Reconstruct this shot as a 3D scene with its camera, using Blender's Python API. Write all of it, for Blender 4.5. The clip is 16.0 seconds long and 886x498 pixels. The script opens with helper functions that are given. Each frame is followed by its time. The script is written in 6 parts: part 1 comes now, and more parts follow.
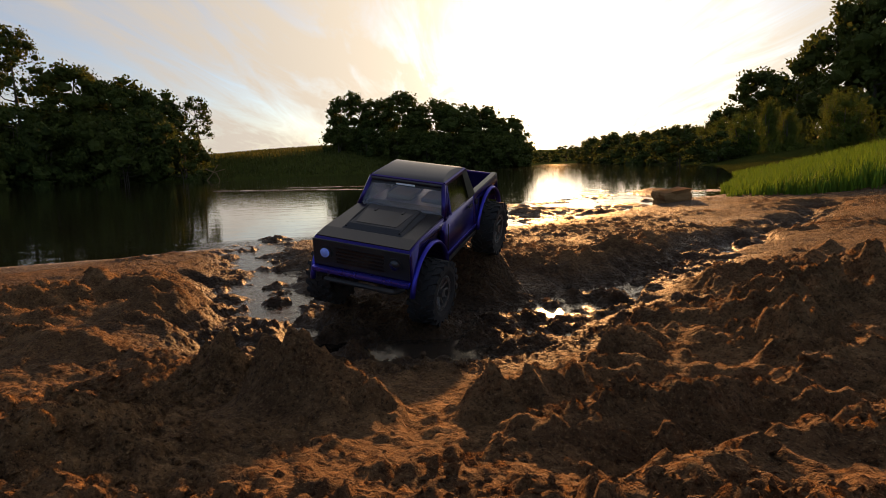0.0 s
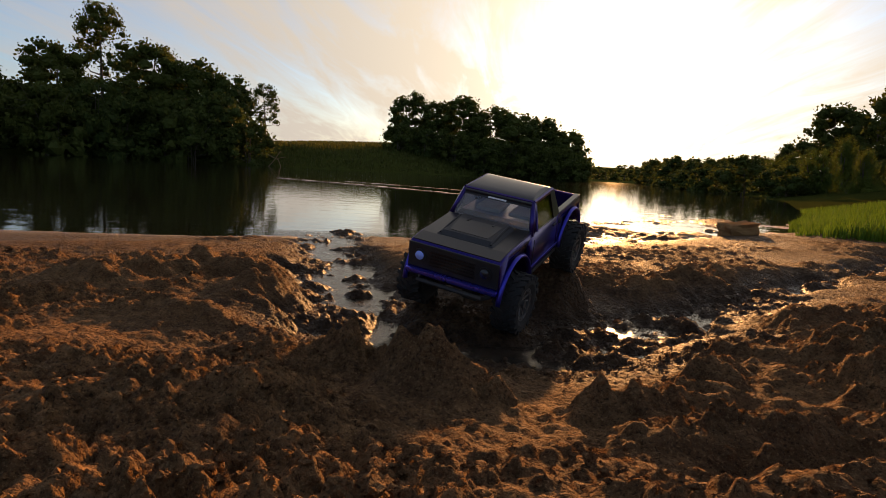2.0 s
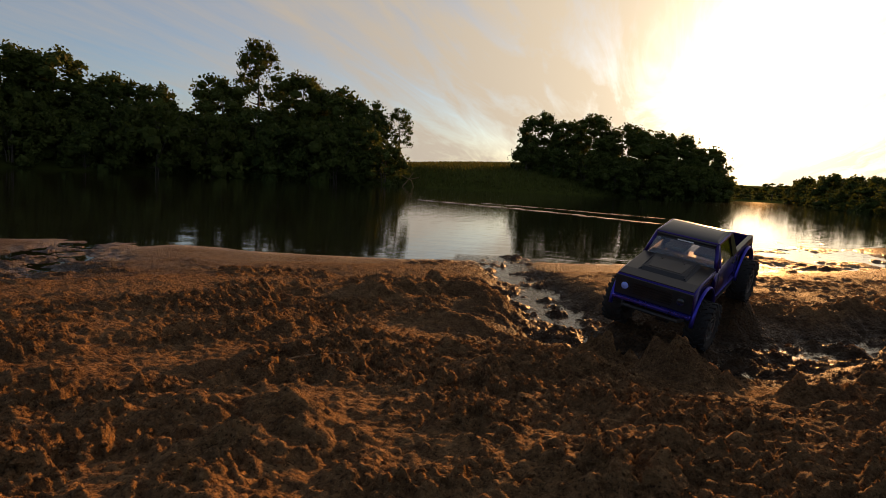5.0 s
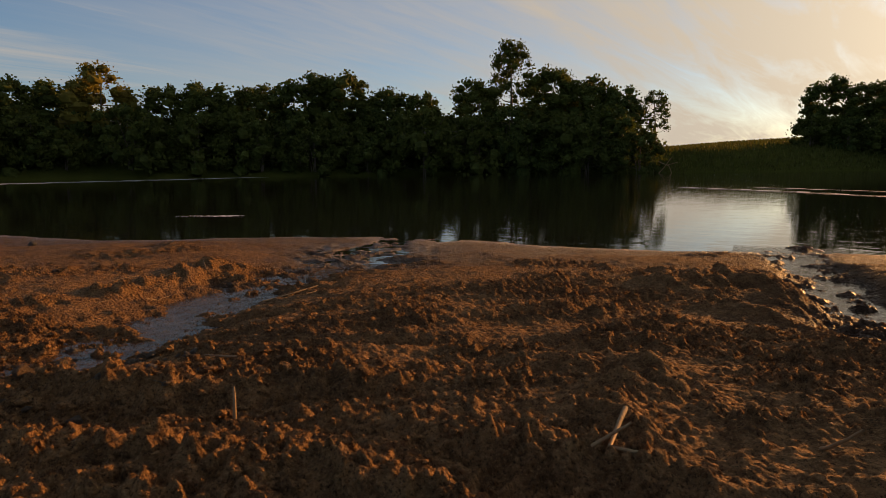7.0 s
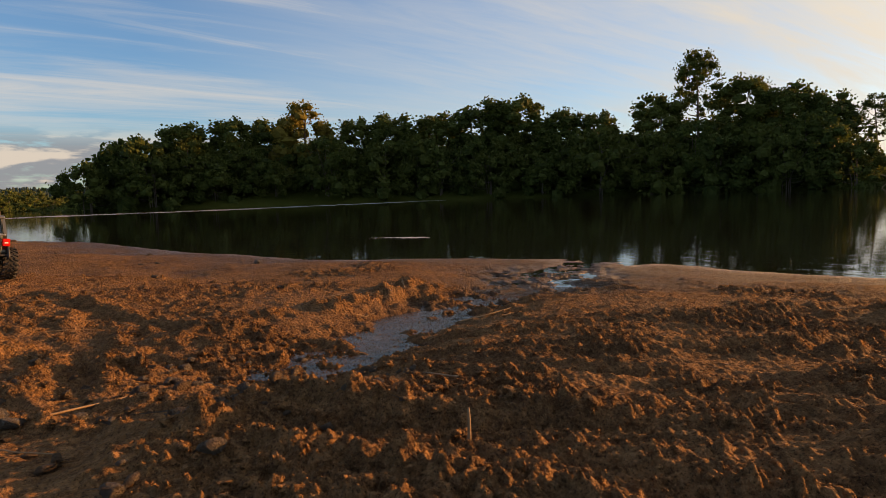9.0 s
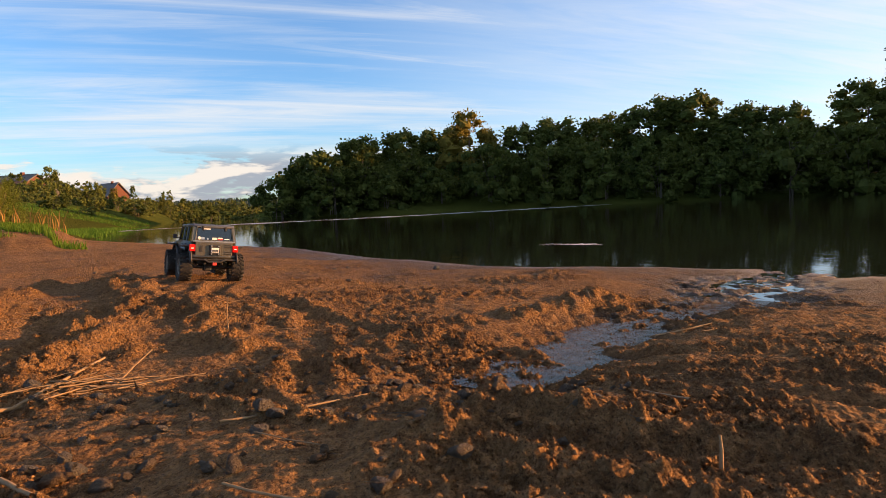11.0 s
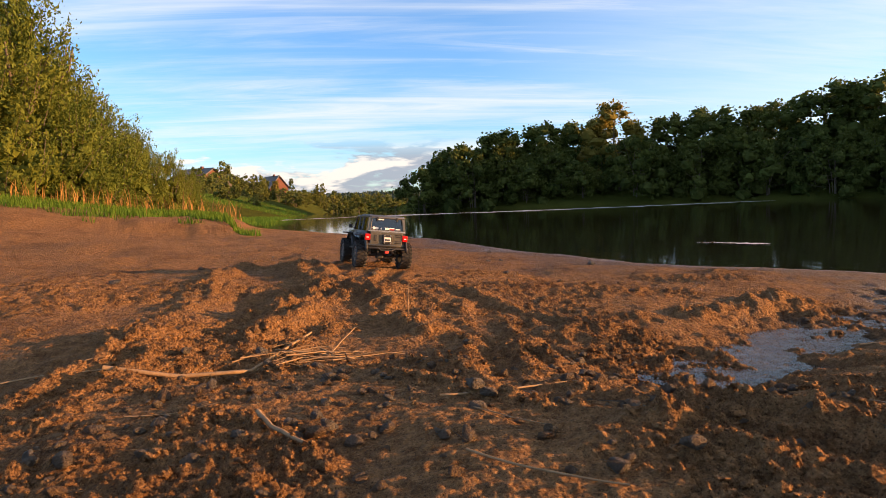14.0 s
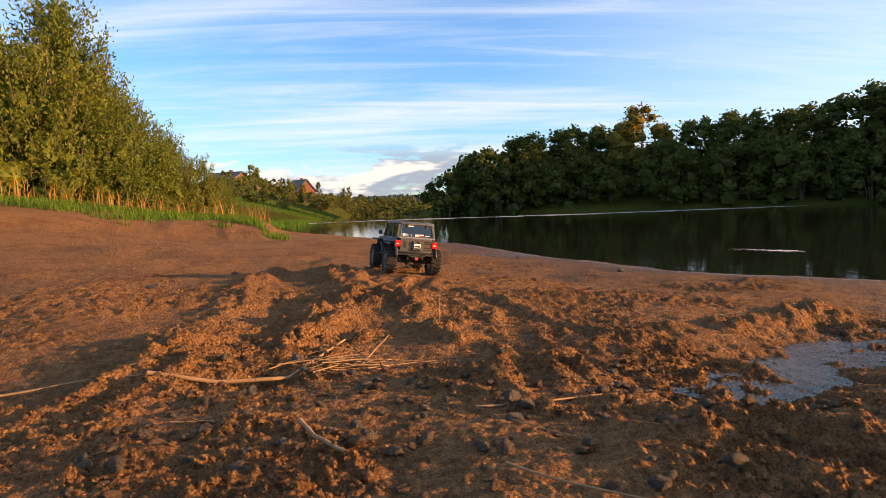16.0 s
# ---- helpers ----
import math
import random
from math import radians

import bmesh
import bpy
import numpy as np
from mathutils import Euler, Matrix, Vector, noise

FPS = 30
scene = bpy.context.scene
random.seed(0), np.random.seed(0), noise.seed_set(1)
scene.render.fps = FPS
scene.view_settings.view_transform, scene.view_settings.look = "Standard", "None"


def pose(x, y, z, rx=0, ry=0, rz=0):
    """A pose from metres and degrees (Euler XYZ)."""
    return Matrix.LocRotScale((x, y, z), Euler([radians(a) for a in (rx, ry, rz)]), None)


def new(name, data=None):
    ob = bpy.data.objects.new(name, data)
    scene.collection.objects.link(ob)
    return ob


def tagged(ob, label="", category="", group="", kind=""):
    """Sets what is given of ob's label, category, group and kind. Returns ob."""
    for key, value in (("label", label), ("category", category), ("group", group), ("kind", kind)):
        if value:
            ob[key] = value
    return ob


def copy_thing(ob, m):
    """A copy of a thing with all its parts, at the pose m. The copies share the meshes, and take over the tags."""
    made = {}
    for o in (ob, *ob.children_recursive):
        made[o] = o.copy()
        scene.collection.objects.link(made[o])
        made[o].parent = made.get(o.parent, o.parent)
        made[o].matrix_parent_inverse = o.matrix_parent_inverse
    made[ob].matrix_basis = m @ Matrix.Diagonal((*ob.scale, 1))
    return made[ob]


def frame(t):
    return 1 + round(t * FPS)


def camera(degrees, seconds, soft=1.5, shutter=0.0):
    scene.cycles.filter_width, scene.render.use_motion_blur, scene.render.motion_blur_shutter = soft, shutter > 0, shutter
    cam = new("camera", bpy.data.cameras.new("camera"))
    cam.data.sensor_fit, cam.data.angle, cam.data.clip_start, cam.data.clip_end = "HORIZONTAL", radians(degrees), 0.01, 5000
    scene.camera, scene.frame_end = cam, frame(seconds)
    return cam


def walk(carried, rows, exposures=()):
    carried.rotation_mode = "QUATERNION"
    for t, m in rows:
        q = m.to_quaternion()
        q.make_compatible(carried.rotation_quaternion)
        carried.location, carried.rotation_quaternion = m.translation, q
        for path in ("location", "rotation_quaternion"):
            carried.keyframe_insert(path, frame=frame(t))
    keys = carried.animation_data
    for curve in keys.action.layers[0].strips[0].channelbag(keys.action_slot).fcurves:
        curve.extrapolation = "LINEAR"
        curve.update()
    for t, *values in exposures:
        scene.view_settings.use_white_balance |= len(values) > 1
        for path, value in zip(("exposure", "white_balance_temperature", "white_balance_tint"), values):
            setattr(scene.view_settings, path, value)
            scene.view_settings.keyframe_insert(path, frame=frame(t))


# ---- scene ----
# camera and its walk
cam = camera(72.5, 16.0, soft=0.6)
PATH = [
    (0, pose(0.0177, -0.0003, 0.2894, 82.31, 2.38, -0.32)),
    (0.5, pose(0.0152, -0.0174, 0.2926, 82.11, 1.28, 0.47)),
    (1, pose(0.0032, -0.0349, 0.3025, 82.22, -1.34, 3.14)),
    (1.5, pose(-0.0299, -0.0413, 0.3086, 82.69, -1.94, 4.45)),
    (2, pose(-0.0533, -0.0717, 0.3071, 82.74, -3.03, 4.86)),
    (2.5, pose(-0.0847, -0.1166, 0.3057, 83.09, -3.78, 5.94)),
    (3, pose(-0.1124, -0.1696, 0.3076, 83.28, -5.16, 8.78)),
    (3.2, pose(-0.1241, -0.1954, 0.3054, 83.28, -5.96, 10.15)),
    (5.3, pose(-0.1954, -0.4912, 0.3747, 84.03, -1.85, 19.36)),
    (5.5, pose(-0.1933, -0.5204, 0.3778, 83.63, -1.56, 22.21)),
    (6, pose(-0.1979, -0.5996, 0.3860, 82.87, 0.05, 29.52)),
    (6.5, pose(-0.1974, -0.6613, 0.3939, 82.65, 0.71, 35.48)),
    (7, pose(-0.1926, -0.6859, 0.4003, 82.63, 0.62, 39.98)),
    (7.5, pose(-0.1917, -0.6995, 0.3993, 82.51, 0.75, 43.11)),
    (8, pose(-0.2011, -0.7116, 0.3994, 82.69, 1.53, 45.99)),
    (8.5, pose(-0.2136, -0.7246, 0.3961, 83.36, 1.96, 50.51)),
    (9, pose(-0.2356, -0.7278, 0.4060, 84.98, 1.75, 56.28)),
    (9.5, pose(-0.2532, -0.7371, 0.4148, 86.04, 1.72, 60.97)),
    (10, pose(-0.2610, -0.7571, 0.4184, 86.07, 1.65, 65.27)),
    (10.2, pose(-0.2638, -0.7690, 0.4200, 86.03, 1.95, 66.69)),
    (12.3, pose(-0.2593, -0.8567, 0.4253, 86.40, 2.07, 78.32)),
    (12.5, pose(-0.2586, -0.8674, 0.4274, 86.47, 1.98, 79.42)),
    (13, pose(-0.2556, -0.8867, 0.4276, 86.39, 1.78, 81.61)),
    (13.5, pose(-0.2502, -0.9079, 0.4279, 86.25, 2.05, 82.97)),
    (14, pose(-0.2443, -0.9205, 0.4267, 85.95, 1.87, 84.49)),
    (14.5, pose(-0.2438, -0.9252, 0.4267, 85.85, 1.73, 85.41)),
    (15, pose(-0.2376, -0.9322, 0.4285, 85.77, 1.80, 85.92)),
    (15.5, pose(-0.2319, -0.9364, 0.4345, 86.03, 1.86, 86.29)),
    (16, pose(-0.2339, -0.9399, 0.4421, 86.37, 1.66, 86.89)),
]
EXPOSURES = [(0.0, 0.5, 7500, 14), (3.2, 0.42, 7600, 14), (6.0, 0.12, 8100, 13), (7.5, 0.40, 8100, 13), (9.0, 0.80, 7600, 11), (10.2, 1.15, 7000, 10), (12.3, 1.45, 6800, 10), (16.0, 1.50, 6700, 10)]
walk(cam, PATH, EXPOSURES)

# ---- world and sun ----
SUN_AZ, SUN_EL = radians(10.8), radians(9.6)     # to the right of +y, above the horizon
SUN_DIR = Vector((math.sin(SUN_AZ) * math.cos(SUN_EL), math.cos(SUN_AZ) * math.cos(SUN_EL), math.sin(SUN_EL)))


class Nodes:
    """Short way to wire a node tree."""

    def __init__(self, tree):
        self.tree = tree

    def add(self, kind, inputs=None, **settings):
        node = self.tree.nodes.new(kind)
        for key, value in settings.items():
            setattr(node, key, value)
        for key, value in (inputs or {}).items():
            if isinstance(value, bpy.types.NodeSocket):
                self.tree.links.new(value, node.inputs[key])
            else:
                node.inputs[key].default_value = value
        return node

    def math(self, op, a, b=0.0, clamp=False):
        return self.add("ShaderNodeMath", {0: a, 1: b}, operation=op, use_clamp=clamp).outputs[0]

    def mix(self, fac, a, b, blend="MIX"):
        node = self.add("ShaderNodeMix", {0: fac, 6: a, 7: b}, data_type="RGBA", blend_type=blend)
        return node.outputs[2]

    def noise(self, vector, scale, detail=4.0, rough=0.55, distort=0.0):
        return self.add("ShaderNodeTexNoise", {"Vector": vector, "Scale": scale, "Detail": detail, "Roughness": rough, "Distortion": distort}).outputs[0]

    def ramp(self, fac, lo, hi):
        return self.add("ShaderNodeMapRange", {0: fac, 1: lo, 2: hi, 3: 0.0, 4: 1.0}, interpolation_type="SMOOTHSTEP").outputs[0]


def make_world():
    world = bpy.data.worlds.new("sky")
    scene.world = world
    world.use_nodes = True
    world.node_tree.nodes.clear()
    n = Nodes(world.node_tree)
    sky = n.add("ShaderNodeTexSky", sky_type="NISHITA", sun_disc=False, sun_elevation=SUN_EL, sun_rotation=SUN_AZ,
                air_density=1.0, dust_density=0.6, ozone_density=3.5)
    way = n.add("ShaderNodeTexCoord").outputs["Generated"]
    sep = n.add("ShaderNodeSeparateXYZ", {0: way})
    up = n.math("MAXIMUM", sep.outputs[2], 0.0)
    low = n.math("ADD", up, 0.10)
    flat = n.add("ShaderNodeCombineXYZ", {0: n.math("DIVIDE", sep.outputs[0], low), 1: n.math("DIVIDE", sep.outputs[1], low), 2: 0.0}).outputs[0]
    # high streaked cirrus
    streak = n.add("ShaderNodeMapping", {"Vector": flat, "Rotation": (0, 0, radians(8)), "Scale": (1.5, 0.22, 1.0)}).outputs[0]
    soft = n.add("ShaderNodeMapping", {"Vector": flat, "Rotation": (0, 0, radians(14)), "Scale": (0.5, 0.16, 1.0), "Location": (3.1, 0.4, 0)}).outputs[0]
    c1 = n.noise(streak, 2.6, 10.0, 0.66, 0.9)
    c2 = n.noise(soft, 1.3, 6.0, 0.6, 0.5)
    veil = n.math("ADD", n.math("MULTIPLY", c1, 0.45), n.math("MULTIPLY", c2, 0.65))
    cloud = n.math("MULTIPLY", n.ramp(veil, 0.45, 0.78), 0.82)
    # glow of the low sun in the haze
    dot = n.add("ShaderNodeVectorMath", {0: way, 1: tuple(SUN_DIR)}, operation="DOT_PRODUCT").outputs["Value"]
    dot = n.math("MAXIMUM", dot, 0.0)
    wide, mid, near = n.math("POWER", dot, 6.0), n.math("POWER", dot, 24.0), n.math("POWER", dot, 160.0)
    haze = n.add("ShaderNodeMix", {0: wide, 6: (0.78, 0.80, 0.84, 1), 7: (1.30, 1.20, 1.02, 1)}, data_type="RGBA").outputs[2]
    cloud = n.math("MAXIMUM", cloud, n.math("MULTIPLY", n.math("POWER", dot, 0.9), n.math("ADD", -1.12, n.math("MULTIPLY", veil, 3.7)), True))
    tint = n.mix(cloud, n.mix(1.0, sky.outputs[0], (1.70, 1.90, 2.20, 1), "MULTIPLY"), n.mix(1.0, haze, (CLOUD, CLOUD, CLOUD, 1), "MULTIPLY"))
    # low heaped clouds over the far hills
    ring = n.add("ShaderNodeCombineXYZ", {0: n.math("MULTIPLY", n.math("ARCTAN2", sep.outputs[0], sep.outputs[1]), 5.0), 1: n.math("MULTIPLY", sep.outputs[2], 22.0), 2: 7.7}).outputs[0]
    above = n.add("ShaderNodeVectorMath", {0: ring, 1: (-0.10, 0.32, 0.0)}, operation="ADD").outputs[0]
    mass, over = n.noise(ring, 1.25, 8.0, 0.56, 0.25), n.noise(above, 1.25, 8.0, 0.56, 0.25)
    heap = n.ramp(mass, 0.455, 0.525)
    band = n.math("MULTIPLY", n.ramp(sep.outputs[2], 0.120, 0.075), n.ramp(sep.outputs[0], -0.80, -0.95))
    heap = n.math("MULTIPLY", heap, band)
    lit = n.mix(n.ramp(n.math("SUBTRACT", mass, over), -0.02, 0.09), (CLOUD * 0.34, CLOUD * 0.37, CLOUD * 0.45, 1), (CLOUD * 0.86, CLOUD * 0.78, CLOUD * 0.72, 1))
    tint = n.mix(n.math("MULTIPLY", heap, 0.9), tint, lit)
    glow = n.math("ADD", n.math("MULTIPLY", mid, GLOW_MID), n.math("MULTIPLY", near, GLOW_NEAR))
    tint = n.mix(1.0, tint, n.mix(1.0, (1.0, 0.84, 0.60, 1), n.add("ShaderNodeCombineColor", {0: glow, 1: glow, 2: glow}).outputs[0], "MULTIPLY"), "ADD")
    back = n.add("ShaderNodeBackground", {"Color": tint, "Strength": SKY})
    n.add("ShaderNodeOutputWorld", {0: back.outputs[0]})


SKY, CLOUD, GLOW_MID, GLOW_NEAR = 0.061, 7.5, 5.0, 36.0
make_world()
sun = new("sun", bpy.data.lights.new("sun", "SUN"))
sun.data.energy, sun.data.angle, sun.data.color = 5.0, radians(0.9), (1.0, 0.50, 0.19)
sun.rotation_euler = SUN_DIR.to_track_quat("Z", "Y").to_euler()

# ---- materials ----
def material(name, build):
    m = bpy.data.materials.new(name)
    m.use_nodes = True
    m.node_tree.nodes.clear()
    n = Nodes(m.node_tree)
    n.at = n.add("ShaderNodeTexCoord").outputs["Object"]
    shader = build(n)
    n.add("ShaderNodeOutputMaterial", {0: shader})
    return m


def principled(n, color, rough, bump=None, height=0.001, **more):
    inputs = {"Base Color": color, "Roughness": rough}
    inputs.update({k.replace("_", " "): v for k, v in more.items()})
    if bump is not None:
        inputs["Normal"] = n.add("ShaderNodeBump", {"Height": bump, "Distance": height, "Strength": 1.0}).outputs[0]
    return n.add("ShaderNodeBsdfPrincipled", inputs).outputs[0]


def sand(n):
    where = n.add("ShaderNodeNewGeometry").outputs["Position"]
    z = n.add("ShaderNodeSeparateXYZ", {0: where}).outputs[2]
    grain, speck, mid, wide = n.noise(n.at, 900, 2, 0.7), n.noise(n.at, 330, 3, 0.7), n.noise(n.at, 45, 6, 0.7), n.noise(n.at, 2.6, 5, 0.6)
    col = n.mix(n.ramp(mid, 0.30, 0.70), (0.170, 0.086, 0.037, 1), (0.425, 0.228, 0.099, 1))
    col = n.mix(n.math("MULTIPLY", n.ramp(wide, 0.46, 0.66), 0.50), col, (0.130, 0.066, 0.032, 1))
    col = n.mix(n.math("MULTIPLY", n.ramp(speck, 0.55, 0.70), 0.55), col, (0.58, 0.34, 0.155, 1))
    col = n.mix(n.math("MULTIPLY", n.ramp(speck, 0.47, 0.34), 0.75), col, (0.045, 0.023, 0.012, 1))
    col = n.mix(n.math("MULTIPLY", n.ramp(grain, 0.60, 0.72), 0.45), col, (0.64, 0.42, 0.22, 1))
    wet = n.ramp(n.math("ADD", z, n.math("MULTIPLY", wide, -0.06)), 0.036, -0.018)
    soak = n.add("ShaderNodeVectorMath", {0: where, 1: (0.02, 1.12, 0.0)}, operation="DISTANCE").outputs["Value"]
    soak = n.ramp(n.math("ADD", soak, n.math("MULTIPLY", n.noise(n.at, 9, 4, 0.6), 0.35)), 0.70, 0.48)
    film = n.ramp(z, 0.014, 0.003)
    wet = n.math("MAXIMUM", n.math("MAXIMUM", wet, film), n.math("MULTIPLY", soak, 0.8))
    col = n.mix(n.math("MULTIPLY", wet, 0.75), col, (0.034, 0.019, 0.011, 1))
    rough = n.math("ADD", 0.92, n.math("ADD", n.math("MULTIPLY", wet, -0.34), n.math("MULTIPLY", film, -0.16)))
    span = n.add("ShaderNodeVectorMath", {0: where}, operation="LENGTH").outputs["Value"]
    lumps = n.add("ShaderNodeTexVoronoi", {"Vector": n.at, "Scale": 130.0, "Randomness": 1.0, "Smoothness": 0.6}, feature="SMOOTH_F1").outputs["Distance"]
    bump = n.math("ADD", n.math("MULTIPLY", grain, 0.35), n.math("ADD", n.math("MULTIPLY", speck, 1.5), n.math("MULTIPLY", n.math("SUBTRACT", 0.6, lumps), 2.2)))
    bump = n.math("ADD", bump, n.math("ADD", n.math("MULTIPLY", mid, 2.2), n.math("MULTIPLY", n.noise(n.at, 8, 6, 0.62), n.math("MULTIPLY", n.ramp(span, 2.0, 5.0), 7.0))))
    east = n.math("MULTIPLY", n.math("MAXIMUM", n.add("ShaderNodeSeparateXYZ", {0: where}).outputs[0], 0.0), 1.5)
    far_grass = n.ramp(n.math("ADD", n.math("ADD", east, span), n.math("MULTIPLY", n.noise(n.at, 0.5, 4), 6.0)), 15.0, 19.0)
    green = n.mix(n.noise(n.at, 0.35, 8, 0.75), (0.040, 0.048, 0.010, 1), (0.105, 0.115, 0.026, 1))
    col = n.mix(far_grass, col, green)
    gloss = n.math("ADD", 0.10, n.math("ADD", n.math("MULTIPLY", wet, 0.10), n.math("MULTIPLY", film, 0.12)))
    return principled(n, col, rough, bump, 0.013, Specular_IOR_Level=n.math("MULTIPLY", n.math("SUBTRACT", 1.0, far_grass), gloss))


def leafy(dark, light, thin_share=0.35):
    def build(n):
        r = n.add("ShaderNodeNewGeometry").outputs["Random Per Island"]
        o = n.add("ShaderNodeObjectInfo").outputs["Random"]
        mottle = n.ramp(n.noise(n.at, 2.4, 5, 0.75), 0.36, 0.66)
        col = n.mix(n.math("ADD", n.math("MULTIPLY", r, 0.6), n.math("MULTIPLY", mottle, 0.4)), (*dark, 1), (*light, 1))
        col = n.mix(n.math("MULTIPLY", o, 0.35), col, (light[0] * 1.2, light[1] * 0.95, light[2] * 0.8, 1))
        face = n.add("ShaderNodeBsdfPrincipled", {"Base Color": col, "Roughness": 0.75, "Specular IOR Level": 0.15}).outputs[0]
        thin = n.add("ShaderNodeBsdfTranslucent", {"Color": col}).outputs[0]
        return n.add("ShaderNodeMixShader", {0: thin_share, 1: face, 2: thin}).outputs[0]
    return build


def bark(n):
    v = n.add("ShaderNodeMapping", {"Vector": n.at, "Scale": (6, 6, 1.2)}).outputs[0]
    t = n.noise(v, 4, 6, 0.7)
    return principled(n, n.mix(t, (0.05, 0.038, 0.028, 1), (0.16, 0.125, 0.095, 1)), 0.9, t, 0.02)


def water(n):
    slow = n.noise(n.add("ShaderNodeMapping", {"Vector": n.at, "Scale": (1.0, 2.2, 1)}).outputs[0], 3.0, 4, 0.55, 0.4)
    fine = n.noise(n.at, 22.0, 2, 0.5)
    bump = n.math("ADD", n.math("MULTIPLY", slow, 1.0), n.math("MULTIPLY", fine, 0.10))
    normal = n.add("ShaderNodeBump", {"Height": bump, "Distance": 0.008, "Strength": 0.20}).outputs[0]
    return n.add("ShaderNodeBsdfPrincipled", {"Base Color": (0.010, 0.011, 0.008, 1), "Roughness": 0.03, "IOR": 1.33, "Normal": normal}).outputs[0]


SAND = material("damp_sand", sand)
LEAF = material("leaves", leafy((0.020, 0.033, 0.007), (0.110, 0.138, 0.030)))
# Leaf greens lifted for the valley trees: sunlight put into the colour.
LEAF_SUNLIT = material("sunlit_leaves", leafy((0.045, 0.066, 0.014), (0.170, 0.190, 0.045)))
LEAF_GOLD = material("turning_leaves", leafy((0.070, 0.078, 0.014), (0.210, 0.180, 0.036)))
LEAF_WILLOW = material("willow_leaves", leafy((0.042, 0.075, 0.010), (0.150, 0.185, 0.032)))
BARK = material("bark", bark)
WATER = material("river_water", water)
SHALLOW = material("brook", lambda n: n.add("ShaderNodeMixShader", {0: 0.66,
    1: n.add("ShaderNodeBsdfTransparent").outputs[0],
    2: principled(n, (0.052, 0.036, 0.024, 1), 0.16, n.math("ADD", n.noise(n.at, 26, 4, 0.6, 0.6), n.math("MULTIPLY", n.noise(n.at, 85, 2, 0.6), 0.20)), 0.0030, IOR=1.33, Specular_IOR_Level=0.34)}).outputs[0])
PALE_LINE = material("pale_water_line", lambda n: n.add("ShaderNodeMixShader", {0: n.ramp(n.noise(n.at, 1.6, 6, 0.75), 0.38, 0.58),
    1: n.add("ShaderNodeBsdfTransparent").outputs[0], 2: principled(n, (0.45, 0.43, 0.40, 1), 0.6)}).outputs[0])
STONE = material("river_stone", lambda n: principled(n, n.mix(n.add("ShaderNodeObjectInfo").outputs["Random"],
    n.mix(n.noise(n.at, 1.6, 6), (0.105, 0.092, 0.080, 1), (0.260, 0.225, 0.185, 1)), n.mix(n.noise(n.at, 4, 6), (0.105, 0.062, 0.034, 1), (0.230, 0.150, 0.088, 1))),
    0.9, n.noise(n.at, 5, 6, 0.7), 0.05, Specular_IOR_Level=0.15))
STRAW = material("dry_straw", lambda n: principled(n, n.mix(n.noise(n.at, 60, 4), (0.13, 0.075, 0.035, 1), (0.34, 0.21, 0.10, 1)), 0.8, n.noise(n.at, 200, 2), 0.001))
CLOD = material("sand_crumbs", lambda n: principled(n, n.mix(n.add("ShaderNodeNewGeometry").outputs["Random Per Island"],
    n.mix(n.noise(n.at, 300, 3), (0.13, 0.064, 0.027, 1), (0.27, 0.138, 0.058, 1)), n.mix(n.noise(n.at, 300, 3), (0.22, 0.112, 0.047, 1), (0.42, 0.225, 0.096, 1))),
    0.95, n.noise(n.at, 420, 4, 0.7), 0.003, Specular_IOR_Level=0.0))
BRICK = material("red_brick", lambda n: principled(n, n.mix(n.noise(n.at, 2, 6), (0.085, 0.030, 0.020, 1), (0.14, 0.052, 0.034, 1)), 0.9))
ROOFING = material("grey_roofing", lambda n: principled(n, n.mix(n.noise(n.at, 1.5, 5), (0.07, 0.065, 0.065, 1), (0.15, 0.13, 0.125, 1)), 0.8))
PALE_WALL = material("weathered_wall", lambda n: principled(n, n.mix(n.noise(n.at, 1.5, 5), (0.14, 0.12, 0.10, 1), (0.22, 0.19, 0.16, 1)), 0.9))
# Blue-green and muted: the haze of distance is put into this colour.
WOODS = material("hazy_woods", lambda n: principled(n, n.mix(n.noise(n.at, 0.06, 6, 0.75), (0.035, 0.050, 0.040, 1), (0.085, 0.105, 0.075, 1)), 1.0, n.noise(n.at, 0.12, 4), 4.0, Specular_IOR_Level=0.0))
GRASS = material("grass_blades", leafy((0.040, 0.098, 0.011), (0.130, 0.235, 0.028), 0.50))
DRY_REED = material("dry_reeds", leafy((0.17, 0.095, 0.030), (0.38, 0.23, 0.075), 0.35))
MEADOW = material("meadow_grass", leafy((0.040, 0.052, 0.010), (0.120, 0.125, 0.030)))

# where the two model vehicles stand: place and turn
PICKUP_AT = (-0.033, 1.210, 0.078, -8.9, 14.4, -114.0)
JEEP_AT = (-3.120, -0.985, 0.157, 6.4, 0.0, 194.3)


# ---- ground: one sheet to the horizon ----
def hashed(i, j, seed):
    h = (i.astype(np.int64) * 374761393 + j.astype(np.int64) * 668265263 + seed * 974634777) & 0x7FFFFFFF
    h = ((h ^ (h >> 13)) * 1274126177) & 0x7FFFFFFF
    return ((h ^ (h >> 16)) & 0xFFFF) / 65535.0


def value_noise(x, y, seed):
    i, j = np.floor(x), np.floor(y)
    u, v = x - i, y - j
    u, v = u * u * u * (u * (u * 6 - 15) + 10), v * v * v * (v * (v * 6 - 15) + 10)
    a, b = hashed(i, j, seed), hashed(i + 1, j, seed)
    c, d = hashed(i, j + 1, seed), hashed(i + 1, j + 1, seed)
    return (a * (1 - u) + b * u) * (1 - v) + (c * (1 - u) + d * u) * v - 0.5


